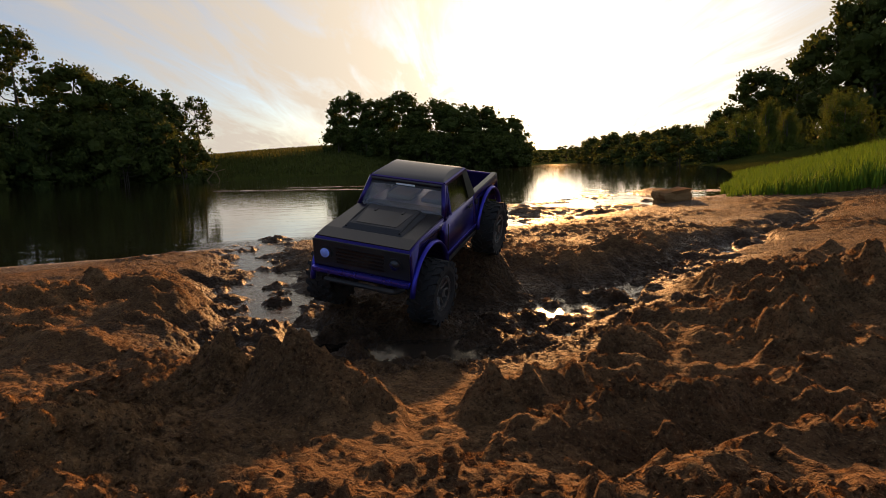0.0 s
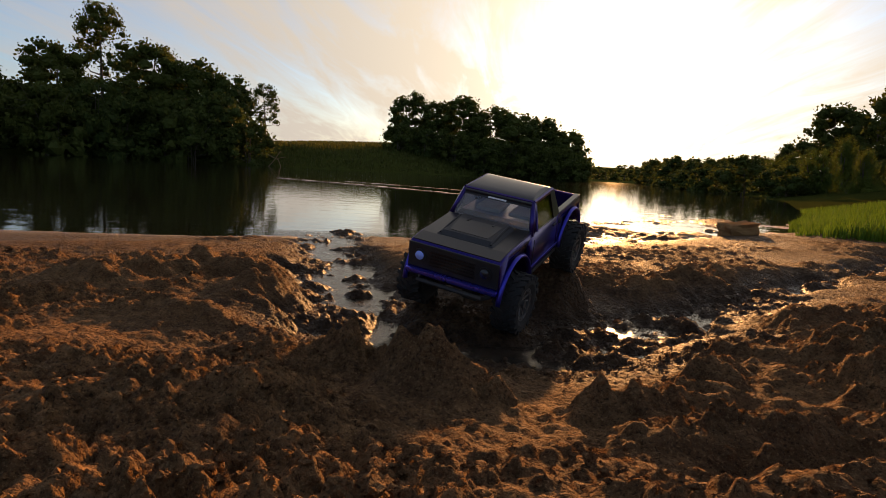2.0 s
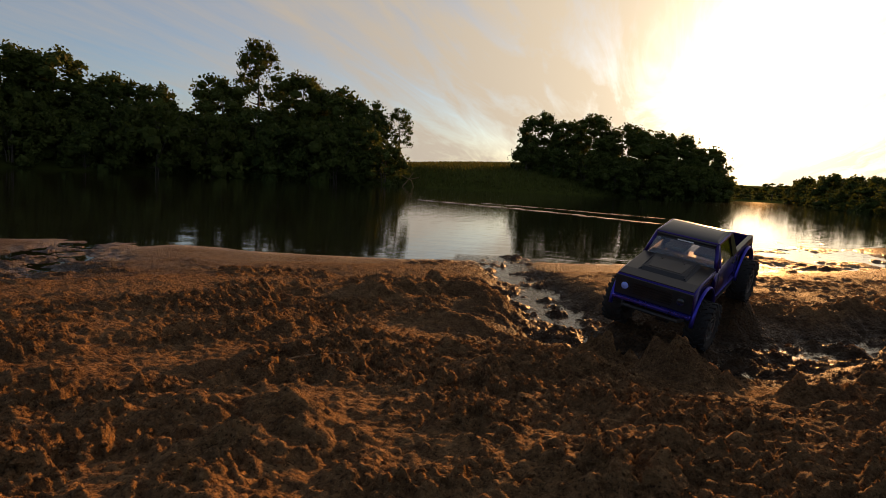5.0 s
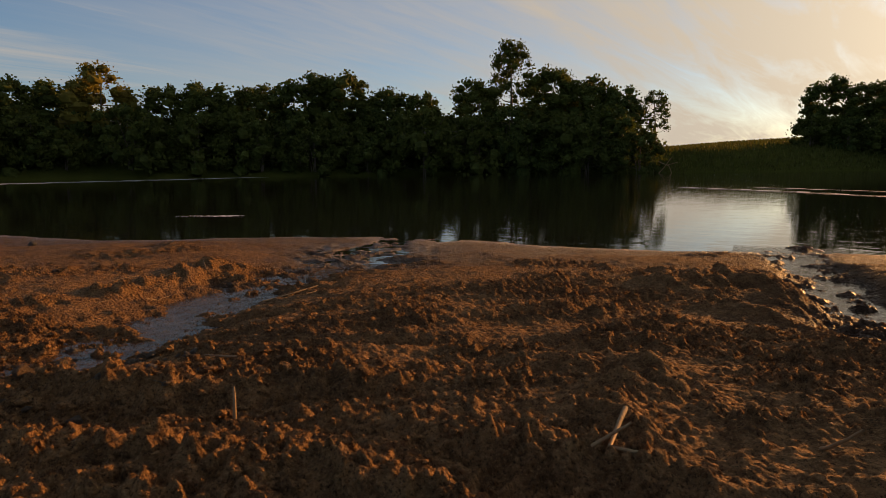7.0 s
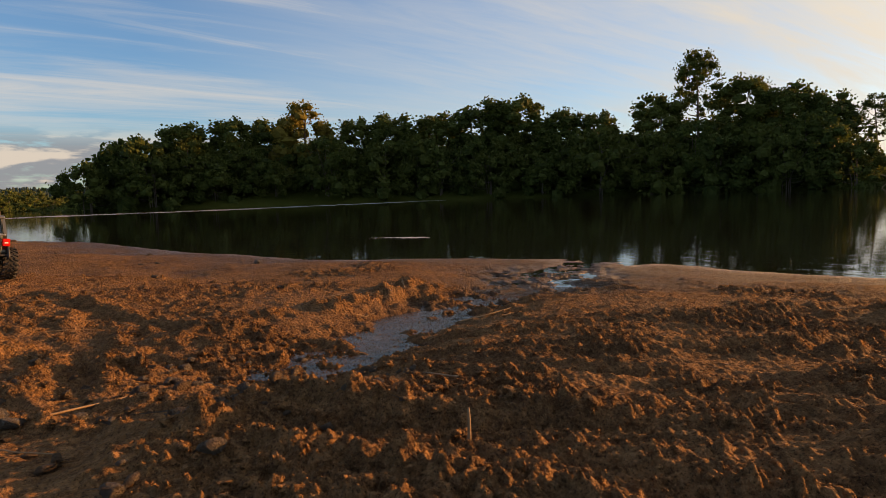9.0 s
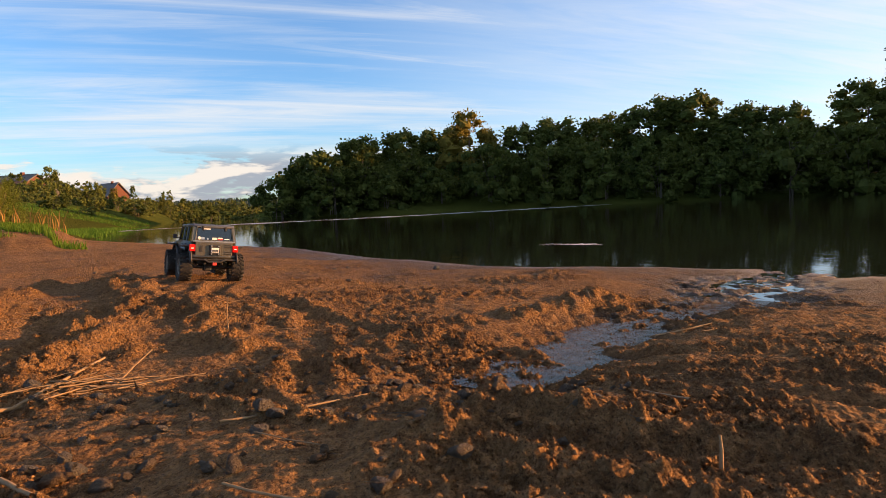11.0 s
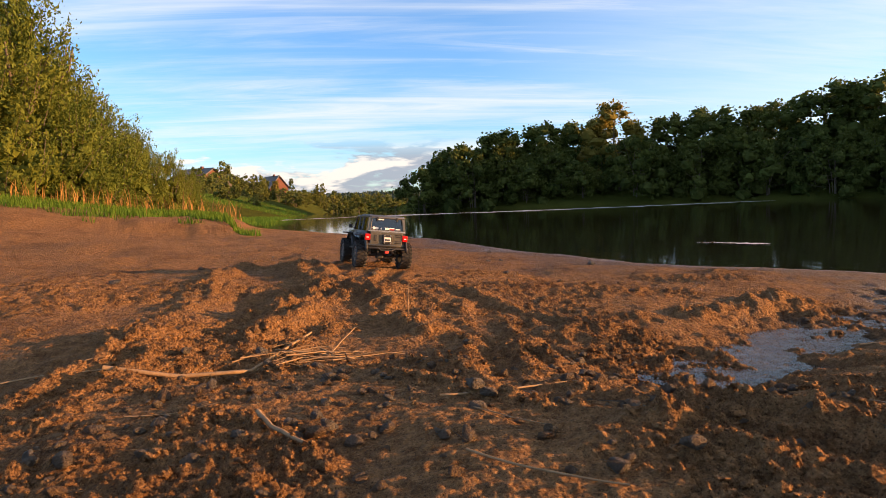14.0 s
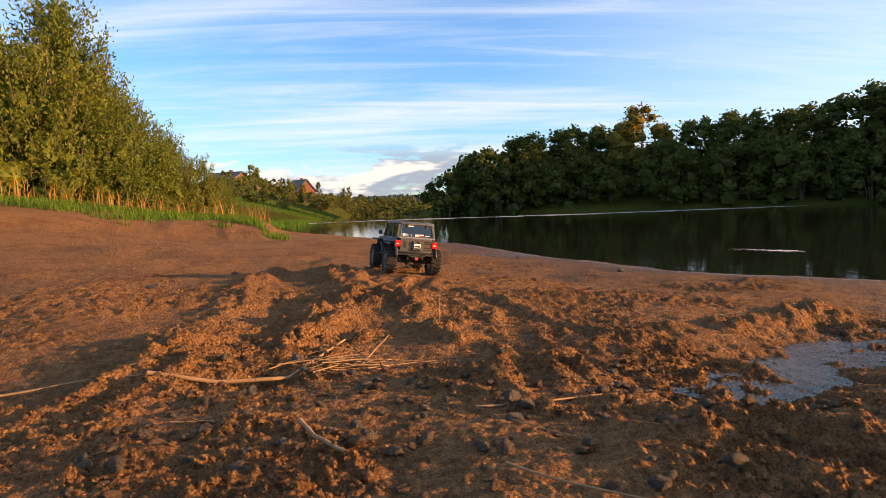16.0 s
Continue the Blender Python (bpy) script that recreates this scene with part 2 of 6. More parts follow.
def fbm(x, y, size, octaves, seed, gain=0.55):
    out, amp, f = 0.0, 1.0, 1.0 / size
    for k in range(octaves):
        c, s = math.cos(k * 1.1), math.sin(k * 1.1)
        out = out + amp * value_noise((x * c - y * s) * f + 17.3 * k, (x * s + y * c) * f, seed + k)
        amp, f = amp * gain, f * 2.03
    return out


def cells(x, y, size, seed):
    """Distance to the nearest of scattered points, in cell sizes, and that cell's random value."""
    x, y = x / size, y / size
    i, j = np.floor(x), np.floor(y)
    best, who = np.full(x.shape, 9.0), np.zeros(x.shape)
    for a in (-1, 0, 1):
        for b in (-1, 0, 1):
            px, py = i + a + hashed(i + a, j + b, seed), j + b + hashed(i + a, j + b, seed + 5)
            d = (px - x) ** 2 + (py - y) ** 2
            near = d < best
            best, who = np.where(near, d, best), np.where(near, hashed(i + a, j + b, seed + 9), who)
    return np.sqrt(best), who


def along(points, x, y):
    """Distance to a broken line, and how far along it (0 to 1) the nearest point lies."""
    best, part = np.full(x.shape, 1e9), np.zeros(x.shape)
    n = len(points) - 1
    for k in range(n):
        (ax, ay), (bx, by) = points[k], points[k + 1]
        dx, dy = bx - ax, by - ay
        t = np.clip(((x - ax) * dx + (y - ay) * dy) / (dx * dx + dy * dy), 0, 1)
        d = np.hypot(x - ax - t * dx, y - ay - t * dy)
        near = d < best
        best, part = np.where(near, d, best), np.where(near, (k + t) / n, part)
    return best, part


def inside(points, x, y):
    odd = np.zeros(x.shape, bool)
    for (ax, ay), (bx, by) in zip(points, points[1:] + points[:1]):
        cross = (ay > y) != (by > y)
        odd ^= cross & (x < (bx - ax) * (y - ay) / (by - ay + 1e-12) + ax)
    return odd


NEAR_SHORE = [(30, 130), (15, 42), (7.6, 16.5), (3.9, 7.9), (2.05, 4.6), (1.0, 3.6), (0.33, 2.93), (-0.3, 2.8), (-0.74, 2.67), (-1.0, 2.45),
              (-1.35, 2.2), (-1.8, 2.1), (-2.3, 2.1), (-2.7, 1.98), (-3.1, 1.7), (-3.45, 1.45), (-4.2, 0.77), (-5.6, 0.3), (-8.2, -0.3),
              (-12.3, -2.9), (-17, -4.3), (-40, -7), (-160, -14)]
FAR_SHORE = [(-170, 2), (-60, 2.6), (-55, 14), (-49, 30), (-40, 44), (-29, 52), (-13, 58), (0, 72), (9, 74), (13, 110), (20, 140)]
RIVER = NEAR_SHORE + FAR_SHORE
STREAM = [(-0.10, 0.95), (-0.28, 1.08), (-0.42, 1.40), (-0.52, 1.75), (-0.70, 2.25), (-0.80, 2.70)]
POND = [(-0.20, 1.06), (0.0, 1.00), (0.17, 1.06), (0.50, 1.40), (0.80, 1.72), (1.10, 2.00), (1.50, 2.40), (1.80, 2.90)]
BROOK = [(-1.36, -0.36), (-1.52, -0.14), (-1.72, 0.16), (-1.95, 0.52), (-2.15, 0.90), (-2.45, 1.45), (-2.6, 2.05)]


def bump_at(x, y, cx, cy, r, h, stretch=1.0, turn=0.0):
    c, s = math.cos(turn), math.sin(turn)
    u, v = ((x - cx) * c + (y - cy) * s) / (r * stretch), (-(x - cx) * s + (y - cy) * c) / r
    q = u * u + v * v
    return h * np.exp(-q)


RUTS = (((-0.95, 1.30), (-1.05, 0.7), (-1.30, 0.1), (-1.75, -0.4), (-2.6, -0.8)), ((-0.70, 1.10), (-0.80, 0.5), (-1.12, -0.1), (-1.60, -0.62), (-2.5, -1.02)),
        ((-0.50, -0.10), (-0.80, -0.45), (-1.25, -0.72), (-2.2, -0.62)), ((-1.20, -1.55), (-1.75, -1.42), (-2.3, -1.22), (-3.0, -1.10)),
        ((-1.10, -1.30), (-1.70, -1.20), (-2.3, -1.00), (-3.0, -0.86)), ((-0.20, -0.28), (-0.56, -0.34), (-0.95, -0.52), (-1.45, -0.95)),
        ((-0.45, 0.55), (-0.62, 0.20), (-0.90, -0.10), (-1.45, -0.30)), ((0.05, 0.28), (0.16, 0.36), (0.34, 0.44), (0.60, 0.50)))
TRACK = 0.030


def rut_places(x, y):
    """Distance to the nearest wheel rut and the way along it, in metres."""
    best, way = np.full(x.shape, 9.0), np.zeros(x.shape)
    for line in RUTS:
        q, part = along(line, x, y)
        length = sum(math.dist(a, b) for a, b in zip(line, line[1:]))
        near = q < best
        best, way = np.where(near, q, best), np.where(near, part * length, way)
    return best, way


def churned(x, y):
    """Where the sand is broken into crumbs (1) and where it lies smooth (0)."""
    q, _ = rut_places(x, y)
    loose = np.clip(-0.08 + bump_at(x, y, 0.15, 0.72, 0.60, 0.45, 1.2) - bump_at(x, y, -0.32, 0.22, 0.30, 0.30) + bump_at(x, y, -1.05, -0.80, 0.55, 0.55) + bump_at(x, y, -1.9, -1.15, 0.65, 0.55, 1.5) + 3.6 * fbm(x, y, 0.42, 5, 51, 0.60), 0.0, 1.0)
    thrown = np.exp(-((q - 2.0 * TRACK) / (1.0 * TRACK)) ** 2) * np.clip(0.75 + 2.4 * fbm(x, y, 0.16, 3, 53), 0, 1)
    return np.maximum(loose, thrown)


# broken ridges of clods: line, half width, height
CHAINS = ((((-0.22, 0.62), (-0.13, 0.54), (-0.10, 0.48), (-0.05, 0.45), (0.0, 0.43), (0.05, 0.45), (0.13, 0.49)), 0.030, 0.040),
          (((0.10, 0.37), (0.16, 0.41), (0.23, 0.43), (0.31, 0.42)), 0.034, 0.026),
          (((0.13, 0.50), (0.20, 0.64), (0.26, 0.76), (0.38, 0.91), (0.52, 1.10), (0.66, 1.15), (0.95, 1.45)), 0.055, 0.034),
          (((0.35, 0.56), (0.46, 0.74), (0.56, 0.82), (0.68, 0.87), (0.88, 0.95)), 0.085, 0.058),
          (((-0.80, 1.02), (-0.74, 1.18), (-0.68, 1.29), (-0.57, 1.23), (-0.48, 1.06)), 0.080, 0.034),
          (((-0.60, 0.86), (-0.45, 0.82), (-0.32, 0.74), (-0.25, 0.63)), 0.055, 0.018),
          (((0.10, 1.55), (0.25, 1.48), (0.42, 1.55), (0.62, 1.80)), 0.075, 0.032),
          (((-0.42, 0.48), (-0.30, 0.44), (-0.20, 0.38)), 0.040, 0.018),
          (((-1.97, 0.47), (-2.10, 0.52), (-2.22, 0.42), (-2.10, 0.26), (-1.96, 0.02)), 0.060, 0.036),
          (((-1.62, -1.52), (-2.3, -1.57), (-3.3, -1.62)), 0.065, 0.030), (((-1.75, -1.23), (-2.1, -1.18), (-2.4, -1.12), (-2.9, -1.26), (-3.4, -1.40)), 0.085, 0.040),
          (((-2.40, -0.95), (-2.08, -0.92), (-1.82, -0.84)), 0.065, 0.040), (((-1.55, -0.70), (-1.75, -0.45), (-1.90, -0.20)), 0.065, 0.026),
          (((-1.02, -0.42), (-1.15, -0.52), (-1.18, -0.66)), 0.035, 0.020), (((-0.86, -0.40), (-0.95, -0.52), (-0.90, -0.66)), 0.040, 0.022),
          (((-0.40, -0.05), (-0.50, 0.02), (-0.62, 0.00)), 0.040, 0.020), (((-0.36, -0.22), (-0.45, -0.13), (-0.47, -0.02)), 0.035, 0.018))


def chain(x, y, line, w, h, seed):
    """A broken ridge of clods along a line."""
    out = np.zeros(x.shape)
    px, py = [p[0] for p in line], [p[1] for p in line]
    m = (x > min(px) - 4 * w) & (x < max(px) + 4 * w) & (y > min(py) - 4 * w) & (y < max(py) + 4 * w)
    if m.any():
        u, v = x[m], y[m]
        q, _ = along(line, u, v)
        q = np.abs(q + 1.0 * w * fbm(u, v, 2.0 * w, 4, seed, 0.6))
        lumps = np.clip(0.62 + 1.1 * fbm(u, v, 0.055, 4, seed + 3, 0.62), 0.10, 1.3)
        out[m] = h * lumps * np.exp(-(q / w) ** 2)
    return out


BENCH = [(-7.6, -2.5), (-8.4, -3.5), (-8.3, -4.6), (-7.8, -6.0), (-7.6, -9.0), (-9.0, -16.0), (-24.0, -16.0), (-22.0, -6.0), (-12.5, -3.6)]


def ground_height(x, y):
    far = np.hypot(x, y)
    d, _ = along(RIVER + RIVER[:1], x, y)
    wet = inside(RIVER, x, y)
    d = np.where(wet, -d, d)
    wobble = 0.10 * fbm(x, y, 0.5, 3, 3)
    di = d + np.where(far < 12, wobble, 0)
    beach = np.where(di > 0, 0.112 * (1 - np.exp(-np.maximum(di, 0) / 1.5)), 0.22 * np.maximum(di, -1.6))
    z = beach + np.clip(di / 0.8, 0, 1) * bump_at(x, y, -0.55, -0.40, 0.75, 0.082)
    # sand hill behind the beach, grassy bank by the trees, far banks and field
    z = z + bump_at(x, y, -10.0, -9.0, 4.2, 0.66) + bump_at(x, y, -2.9, -2.4, 0.9, 0.10)
    land = np.clip(di / 3.0, 0, 1)
    z = z + land * (bump_at(x, y, 8.6, 7.2, 2.9, 0.58) + bump_at(x, y, 20, 19, 9, 0.9))
    east = 1 - 0.8 * np.clip((x + 2) / 8, 0, 1) * (y > 0)
    off = np.clip((far - 40) / 25, 0, 1) * np.clip(di / 10, 0, 1) * east
    z = z + off * (0.8 + 1.2 * fbm(x, y, 40, 3, 21)) + np.where(far > 40, 1.3, 0.0) * np.clip(di / 6, 0, 1) * east + np.clip(di / 12, 0, 1) * bump_at(x, y, -24, 92, 22, 1.5, 2.6, 0.25)
    z = z + np.clip((far - 150) / 500, 0, 1) * np.clip(di / 40, 0, 1) * (6 + 20 * fbm(x, y, 600, 3, 31))
    z = z + np.clip(di / 30, 0, 1) * (bump_at(x, y, -125, -38, 45, 3.2) + bump_at(x, y, -850, 30, 160, 9, 3.0, 1.5))
    z = z + 0.07 * fbm(x, y, 1.6, 4, 35) * np.clip((far - 2.6) / 3, 0, 1) * np.clip(di / 1.5, 0, 1) * np.clip((30 - far) / 10, 0, 1)
    z = z + 0.022 * fbm(x, y, 0.45, 3, 36) * np.clip((far - 2.6) / 2, 0, 1) * np.clip(di / 0.8, 0, 1) * np.clip((18 - far) / 8, 0, 1)
    z = z + bump_at(x, y, -3.0, -0.98, 0.50, 0.058, 1.5, 0.2)
    # low step where grass holds the sand
    near = (x < -5) & (x > -26) & (y < 0) & (y > -18)
    if near.any():
        u, v = x[near], y[near]
        edge, _ = along(BENCH + BENCH[:1], u, v)
        edge = np.where(inside(BENCH, u, v), edge, -edge) + 0.45 * fbm(u, v, 0.9, 4, 87)
        z[near] = z[near] + 0.13 / (1 + np.exp(np.clip(-(edge - 0.12) / 0.07, -40, 40)))
    # broad swells, then mounds and ridges that wheels have thrown up
    beach_part = np.clip(di / 0.6, 0, 1) * np.clip((9 - far) / 3, 0, 1)
    z = z + 0.030 * beach_part * fbm(x, y, 0.62, 2, 33, 0.6)
    torn = fbm(x, y, 0.11, 3, 37, 0.5)
    ragged = np.clip(1.05 + 1.5 * torn - 0.5 * np.abs(fbm(x, y, 0.05, 2, 38, 0.5)), 0.3, 1.4)
    for k, (line, w, h) in enumerate(CHAINS):
        z = z + chain(x, y, line, w, h, 200 + 11 * k)
    z = z - bump_at(x, y, -0.60, 1.16, 0.055, 0.030, 1.5, 0.2) - bump_at(x, y, -0.42, 0.64, 0.10, 0.026, 1.5, 0.3) - bump_at(x, y, -0.34, 0.80, 0.12, 0.016)
    z = z + ragged * (bump_at(x, y, -0.108, 0.480, 0.030, 0.082, 1.2, 0.2) + bump_at(x, y, -0.085, 0.475, 0.018, 0.022))
    z = z + bump_at(x, y, 0.15, 0.03, 0.29, 0.088, 1.6, 0.10) - bump_at(x, y, 0.27, 0.53, 0.050, 0.024, 1.7, 0.75)
    z = z + ragged * (bump_at(x, y, -0.30, 0.33, 0.06, 0.018, 2.0, 0.1) + bump_at(x, y, -1.62, -1.52, 0.22, 0.025, 1.5, 0.7)) - bump_at(x, y, -1.46, -1.26, 0.05, 0.045)
    z = z - bump_at(x, y, -2.2, -1.38, 0.07, 0.024, 5.0, 0.05)
    # broad hollows round the pond
    z = z - bump_at(x, y, 0.04, 0.93, 0.33, 0.070) - bump_at(x, y, -0.52, 0.86, 0.30, 0.010) - bump_at(x, y, 0.75, 1.55, 0.42, 0.030) - bump_at(x, y, 0.22, 1.34, 0.20, 0.022)
    # ruts with the print of lugged tyres between thrown-up edges
    rut, way = rut_places(x, y)
    rut = rut + 0.012 * fbm(x, y, 0.10, 2, 47)
    kept = np.clip(0.6 + 2.5 * fbm(x, y, 0.30, 2, 49), 0, 1) * np.clip((z - 0.02) / 0.04, 0, 1)
    press = kept / (1 + np.exp(np.clip((rut - TRACK) / 0.004, -40, 40)))
    lug = np.maximum(np.exp(-(((way / 0.034 + 0.35 * rut / 0.03) % 1.0 - 0.5) / 0.15) ** 2), np.exp(-(rut / 0.005) ** 2))
    z = z + press * (0.009 * lug - 0.012) + kept * 0.011 * np.exp(-((rut - 2.0 * TRACK) / (0.75 * TRACK)) ** 2)
    # muddy shallows with small bars by the near shore, and a soaked flat beside the brook's mouth
    s = np.clip(1.6 * bump_at(x, y, 1.25, 4.7, 0.85, 1.0, 2.4, 1.1), 0, 1) * (di < 0.15)
    z = z * (1 - s) + (-0.004 + 0.055 * fbm(x, y, 0.30, 5, 39, 0.62)) * s
    s = np.clip(1.5 * bump_at(x, y, -2.30, 1.18, 0.30, 1.0, 1.8, 2.4), 0, 1) * 0.9
    z = z * (1 - s) + np.minimum(z, 0.010 + 0.046 * fbm(x, y, 0.16, 5, 40, 0.68) + 0.016 * fbm(x, y, 0.04, 4, 42, 0.65)) * s
    # water-cut channels
    for line, w0, w1, depth in ((STREAM, 0.13, 0.12, -0.006), (POND, 0.225, 0.060, 0.005), (BROOK, 0.12, 0.17, -0.008)):
        q, part = along(line, x, y)
        q = q + 0.07 * fbm(x, y, 0.14, 3, 41)
        w = w1 + (w0 - w1) * (1 - part) ** (2.5 if line is POND else 1.0)
        bed = depth + (0.052 * (1 - part) if line is BROOK else 0)
        if line is BROOK:
            z = z - 0.035 * np.exp(-(q / 0.30) ** 2) * np.clip(z / 0.08, 0, 1)
        cut = 1 / (1 + np.exp(np.minimum((q - w) / (0.045 if line is BROOK else 0.026), 50)))
        rubble = 0.036 * fbm(x, y, 0.085, 5, 43, 0.64) if line is BROOK else 0.034 * fbm(x, y, 0.060, 5, 43, 0.66)
        z = z * (1 - cut) + (np.minimum(z, bed + rubble) if line is BROOK else bed + rubble) * cut
    # wheel beds of the two vehicles
    for at in (PICKUP_AT, JEEP_AT):
        m = pose(*at)
        for u in (0.155, -0.155):
            p, q = m @ Vector((u, 0.099, 0.0)), m @ Vector((u, -0.099, 0.0))
            gap, part = along(((p.x, p.y), (q.x, q.y)), x, y)
            w = np.exp(-((gap + 0.03 * fbm(x, y, 0.1, 3, 45)) / 0.050) ** 2)
            z = z * (1 - w) + (p.z + (q.z - p.z) * part + 0.006 + 0.055 * (1 - w) * fbm(x, y, 0.06, 4, 46, 0.65)) * w
    # churned, crumbly surface
    close = 1 / (1 + (far / 6.0) ** 4)
    dry = np.clip((z - 0.0) / 0.05, 0.12, 1)
    patch = churned(x, y)
    patch = patch * (1 - 0.9 * press)
    lump = fbm(x, y, 0.14, 4, 61, 0.62)
    ridged = 0.25 - np.abs(fbm(x, y, 0.07, 4, 64, 0.65))
    wx, wy = 0.020 * fbm(x, y, 0.035, 3, 66, 0.7), 0.020 * fbm(x, y, 0.035, 3, 68, 0.7)
    a, wa = cells(x + 2.0 * wx, y + 2.0 * wy, 0.060, 71)
    b, wb = cells(x + wx, y + wy, 0.026, 81)
    c, wc = cells(x + 0.5 * wx, y + 0.5 * wy, 0.012, 91)
    worn = 0.60 + 1.0 * fbm(x, y, 0.018, 2, 97)
    clod = np.sqrt(np.maximum(0, 1 - (a / 0.55) ** 2)) * np.where(wa > 0.70, wa, 0.0) * 0.011 * worn
    crumb = np.sqrt(np.maximum(0, 1 - (b / 0.58) ** 2)) * np.where(wb > 0.45, wb, 0.0) * 0.0088 * worn
    bit = np.sqrt(np.maximum(0, 1 - (c / 0.55) ** 2)) * np.where(wc > 0.4, wc, 0.0) * 0.0058
    rough = 0.006 * ridged + clod + crumb + bit
    z = z + close * dry * (0.006 * lump + (0.0030 + 0.006 * patch) * fbm(x, y, 0.03, 4, 95, 0.70) + 1.05 * patch * rough + 0.50 * bit - 0.004)
    return z


def round_sheet(name, centre, angles, rings):
    """One sheet of quads in rings about a centre, out to the horizon."""
    ax, rr = np.meshgrid(angles, rings)
    x, y = centre[0] - np.sin(ax) * rr, centre[1] + np.cos(ax) * rr
    co = np.stack([x.ravel(), y.ravel(), ground_height(x, y).ravel()], 1)
    n, m = len(angles), len(rings)
    i = np.arange(n)
    j = (i + 1) % n
    k = np.arange(m - 1)[:, None] * n
    quads = np.stack([(k + i), (k + n + i), (k + n + j), (k + j)], 2).reshape(-1, 4)
    return quick_mesh(name, co, quads)


def grid_mesh(name, xs, ys, z):
    nx, ny = len(xs), len(ys)
    gx, gy = np.meshgrid(xs, ys)
    co = np.stack([gx.ravel(), gy.ravel(), z.ravel()], 1).astype(np.float32)
    i = (np.arange(ny - 1)[:, None] * nx + np.arange(nx - 1)[None]).ravel()
    quads = np.stack([i, i + 1, i + nx + 1, i + nx], 1).astype(np.int32)
    return quick_mesh(name, co, quads)


def quick_mesh(name, co, faces, smooth=True):
    """A mesh from arrays whose faces all have the same number of corners."""
    me = bpy.data.meshes.new(name)
    k = faces.shape[1]
    me.vertices.add(len(co))
    me.vertices.foreach_set("co", np.ascontiguousarray(co, np.float32).ravel())
    me.loops.add(faces.size)
    me.loops.foreach_set("vertex_index", np.ascontiguousarray(faces, np.int32).ravel())
    me.polygons.add(len(faces))
    me.polygons.foreach_set("loop_start", np.arange(0, faces.size, k, dtype=np.int32))
    me.polygons.foreach_set("use_smooth", np.full(len(faces), smooth))
    me.update(calc_edges=True)
    return me


ring_radii = [0.001, 0.06, 0.12, 0.17]
while ring_radii[-1] < 3500:
    ring_radii.append(ring_radii[-1] * (1.0055 if ring_radii[-1] < 5.5 else 1.036) + (0.001 if ring_radii[-1] < 0.2 else 0.0))
turns = np.radians(np.concatenate([np.arange(-75.0, 150.0, 0.23), np.arange(150.0, 284.0, 2.5)]))
ground = new("ground", round_sheet("ground", (-0.14, -0.46), turns, np.array(ring_radii)))
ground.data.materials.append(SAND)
tagged(ground, "churned damp brown sand beach with wheel ruts", "ground", kind="structure")


def level(x, y):
    return float(ground_height(np.array([x]), np.array([y]))[0])


wx = np.array([-400.0, -60, -8, 0, 8, 60, 400])
river = new("water", grid_mesh("water", wx, np.array([-60.0, -8, 0, 8, 60, 400]), np.zeros((6, 7))))
river.data.materials.append(WATER)
tagged(river, "dark calm river water mirroring the sky and trees", "water", kind="structure")


def ribbon(name, line, width, z, mat, wobble=0.0, seed=1, steps=12):
    """A flat strip along a broken line; width and height are functions of the part along it."""
    rng = np.random.default_rng(seed)
    pts = []
    for (ax, ay), (bx, by) in zip(line, line[1:]):
        pts += [(ax + (bx - ax) * t, ay + (by - ay) * t) for t in np.linspace(0, 1, steps, endpoint=False)]
    pts = np.array(pts + [line[-1]])
    ahead = np.gradient(pts, axis=0)
    ahead /= np.linalg.norm(ahead, axis=1, keepdims=True)
    side = np.stack([-ahead[:, 1], ahead[:, 0]], 1)
    t = np.linspace(0, 1, len(pts))
    w = np.array([width(a) for a in t]) * (1 + wobble * rng.uniform(-1, 1, len(t)))
    zz = np.array([z(a) for a in t])
    co = np.concatenate([np.column_stack([pts + side * w[:, None] * f, zz]) for f in (-1, 0, 1)])
    n = len(t)
    quads = [(r * n + i, r * n + i + 1, (r + 1) * n + i + 1, (r + 1) * n + i) for r in (0, 1) for i in range(n - 1)]
    ob = new(name, quick_mesh(name, co, np.array(quads)))
    ob.data.materials.append(mat)
    return ob


for line, half, seen in ((STREAM, 0.24, "rippled shallow stream of river water over mud"), (POND, 0.24, "thin sheet of muddy water round the wheels")):
    side_water = ribbon("stream_water", line, lambda t: half * (1 - 0.6 * t * (line is POND)), lambda t: 0.0035, SHALLOW)
    tagged(side_water, seen, "water", kind="structure")
brook = ribbon("brook_water", BROOK, lambda t: 0.20 + 0.04 * t, lambda t: 0.050 * (1 - t) + 0.005 - 0.12 * max(0.0, t - 0.55), SHALLOW)
tagged(brook, "shallow rippled brook running over the sand", "water", kind="structure")
# Thin broken pale strips lying just above the water.
PALE_LINES = (((-30, -6.6), (-34, -1), (-34.5, 6), (-38, 14), (-45, 26), (-50, 33)), ((-4.6, 12.4), (-2.4, 10.6), (-1.0, 9.2), (0.4, 7.6)),
              ((-3.2, 12.6), (-1.2, 11.2), (0.6, 9.6)), ((-5.75, 2.05), (-5.45, 2.25), (-5.2, 2.42)))
for k, line in enumerate(PALE_LINES):
    w = (1.5, 0.16, 0.12, 0.085)[k]
    foam = ribbon("foam", line, lambda t: w * math.sin(math.pi * (0.06 + 0.90 * t)) ** 0.5, lambda t: 0.006, PALE_LINE, 0.8, 5 + k)
    tagged(foam, "thin pale line on the dark water", "foam", kind="structure")

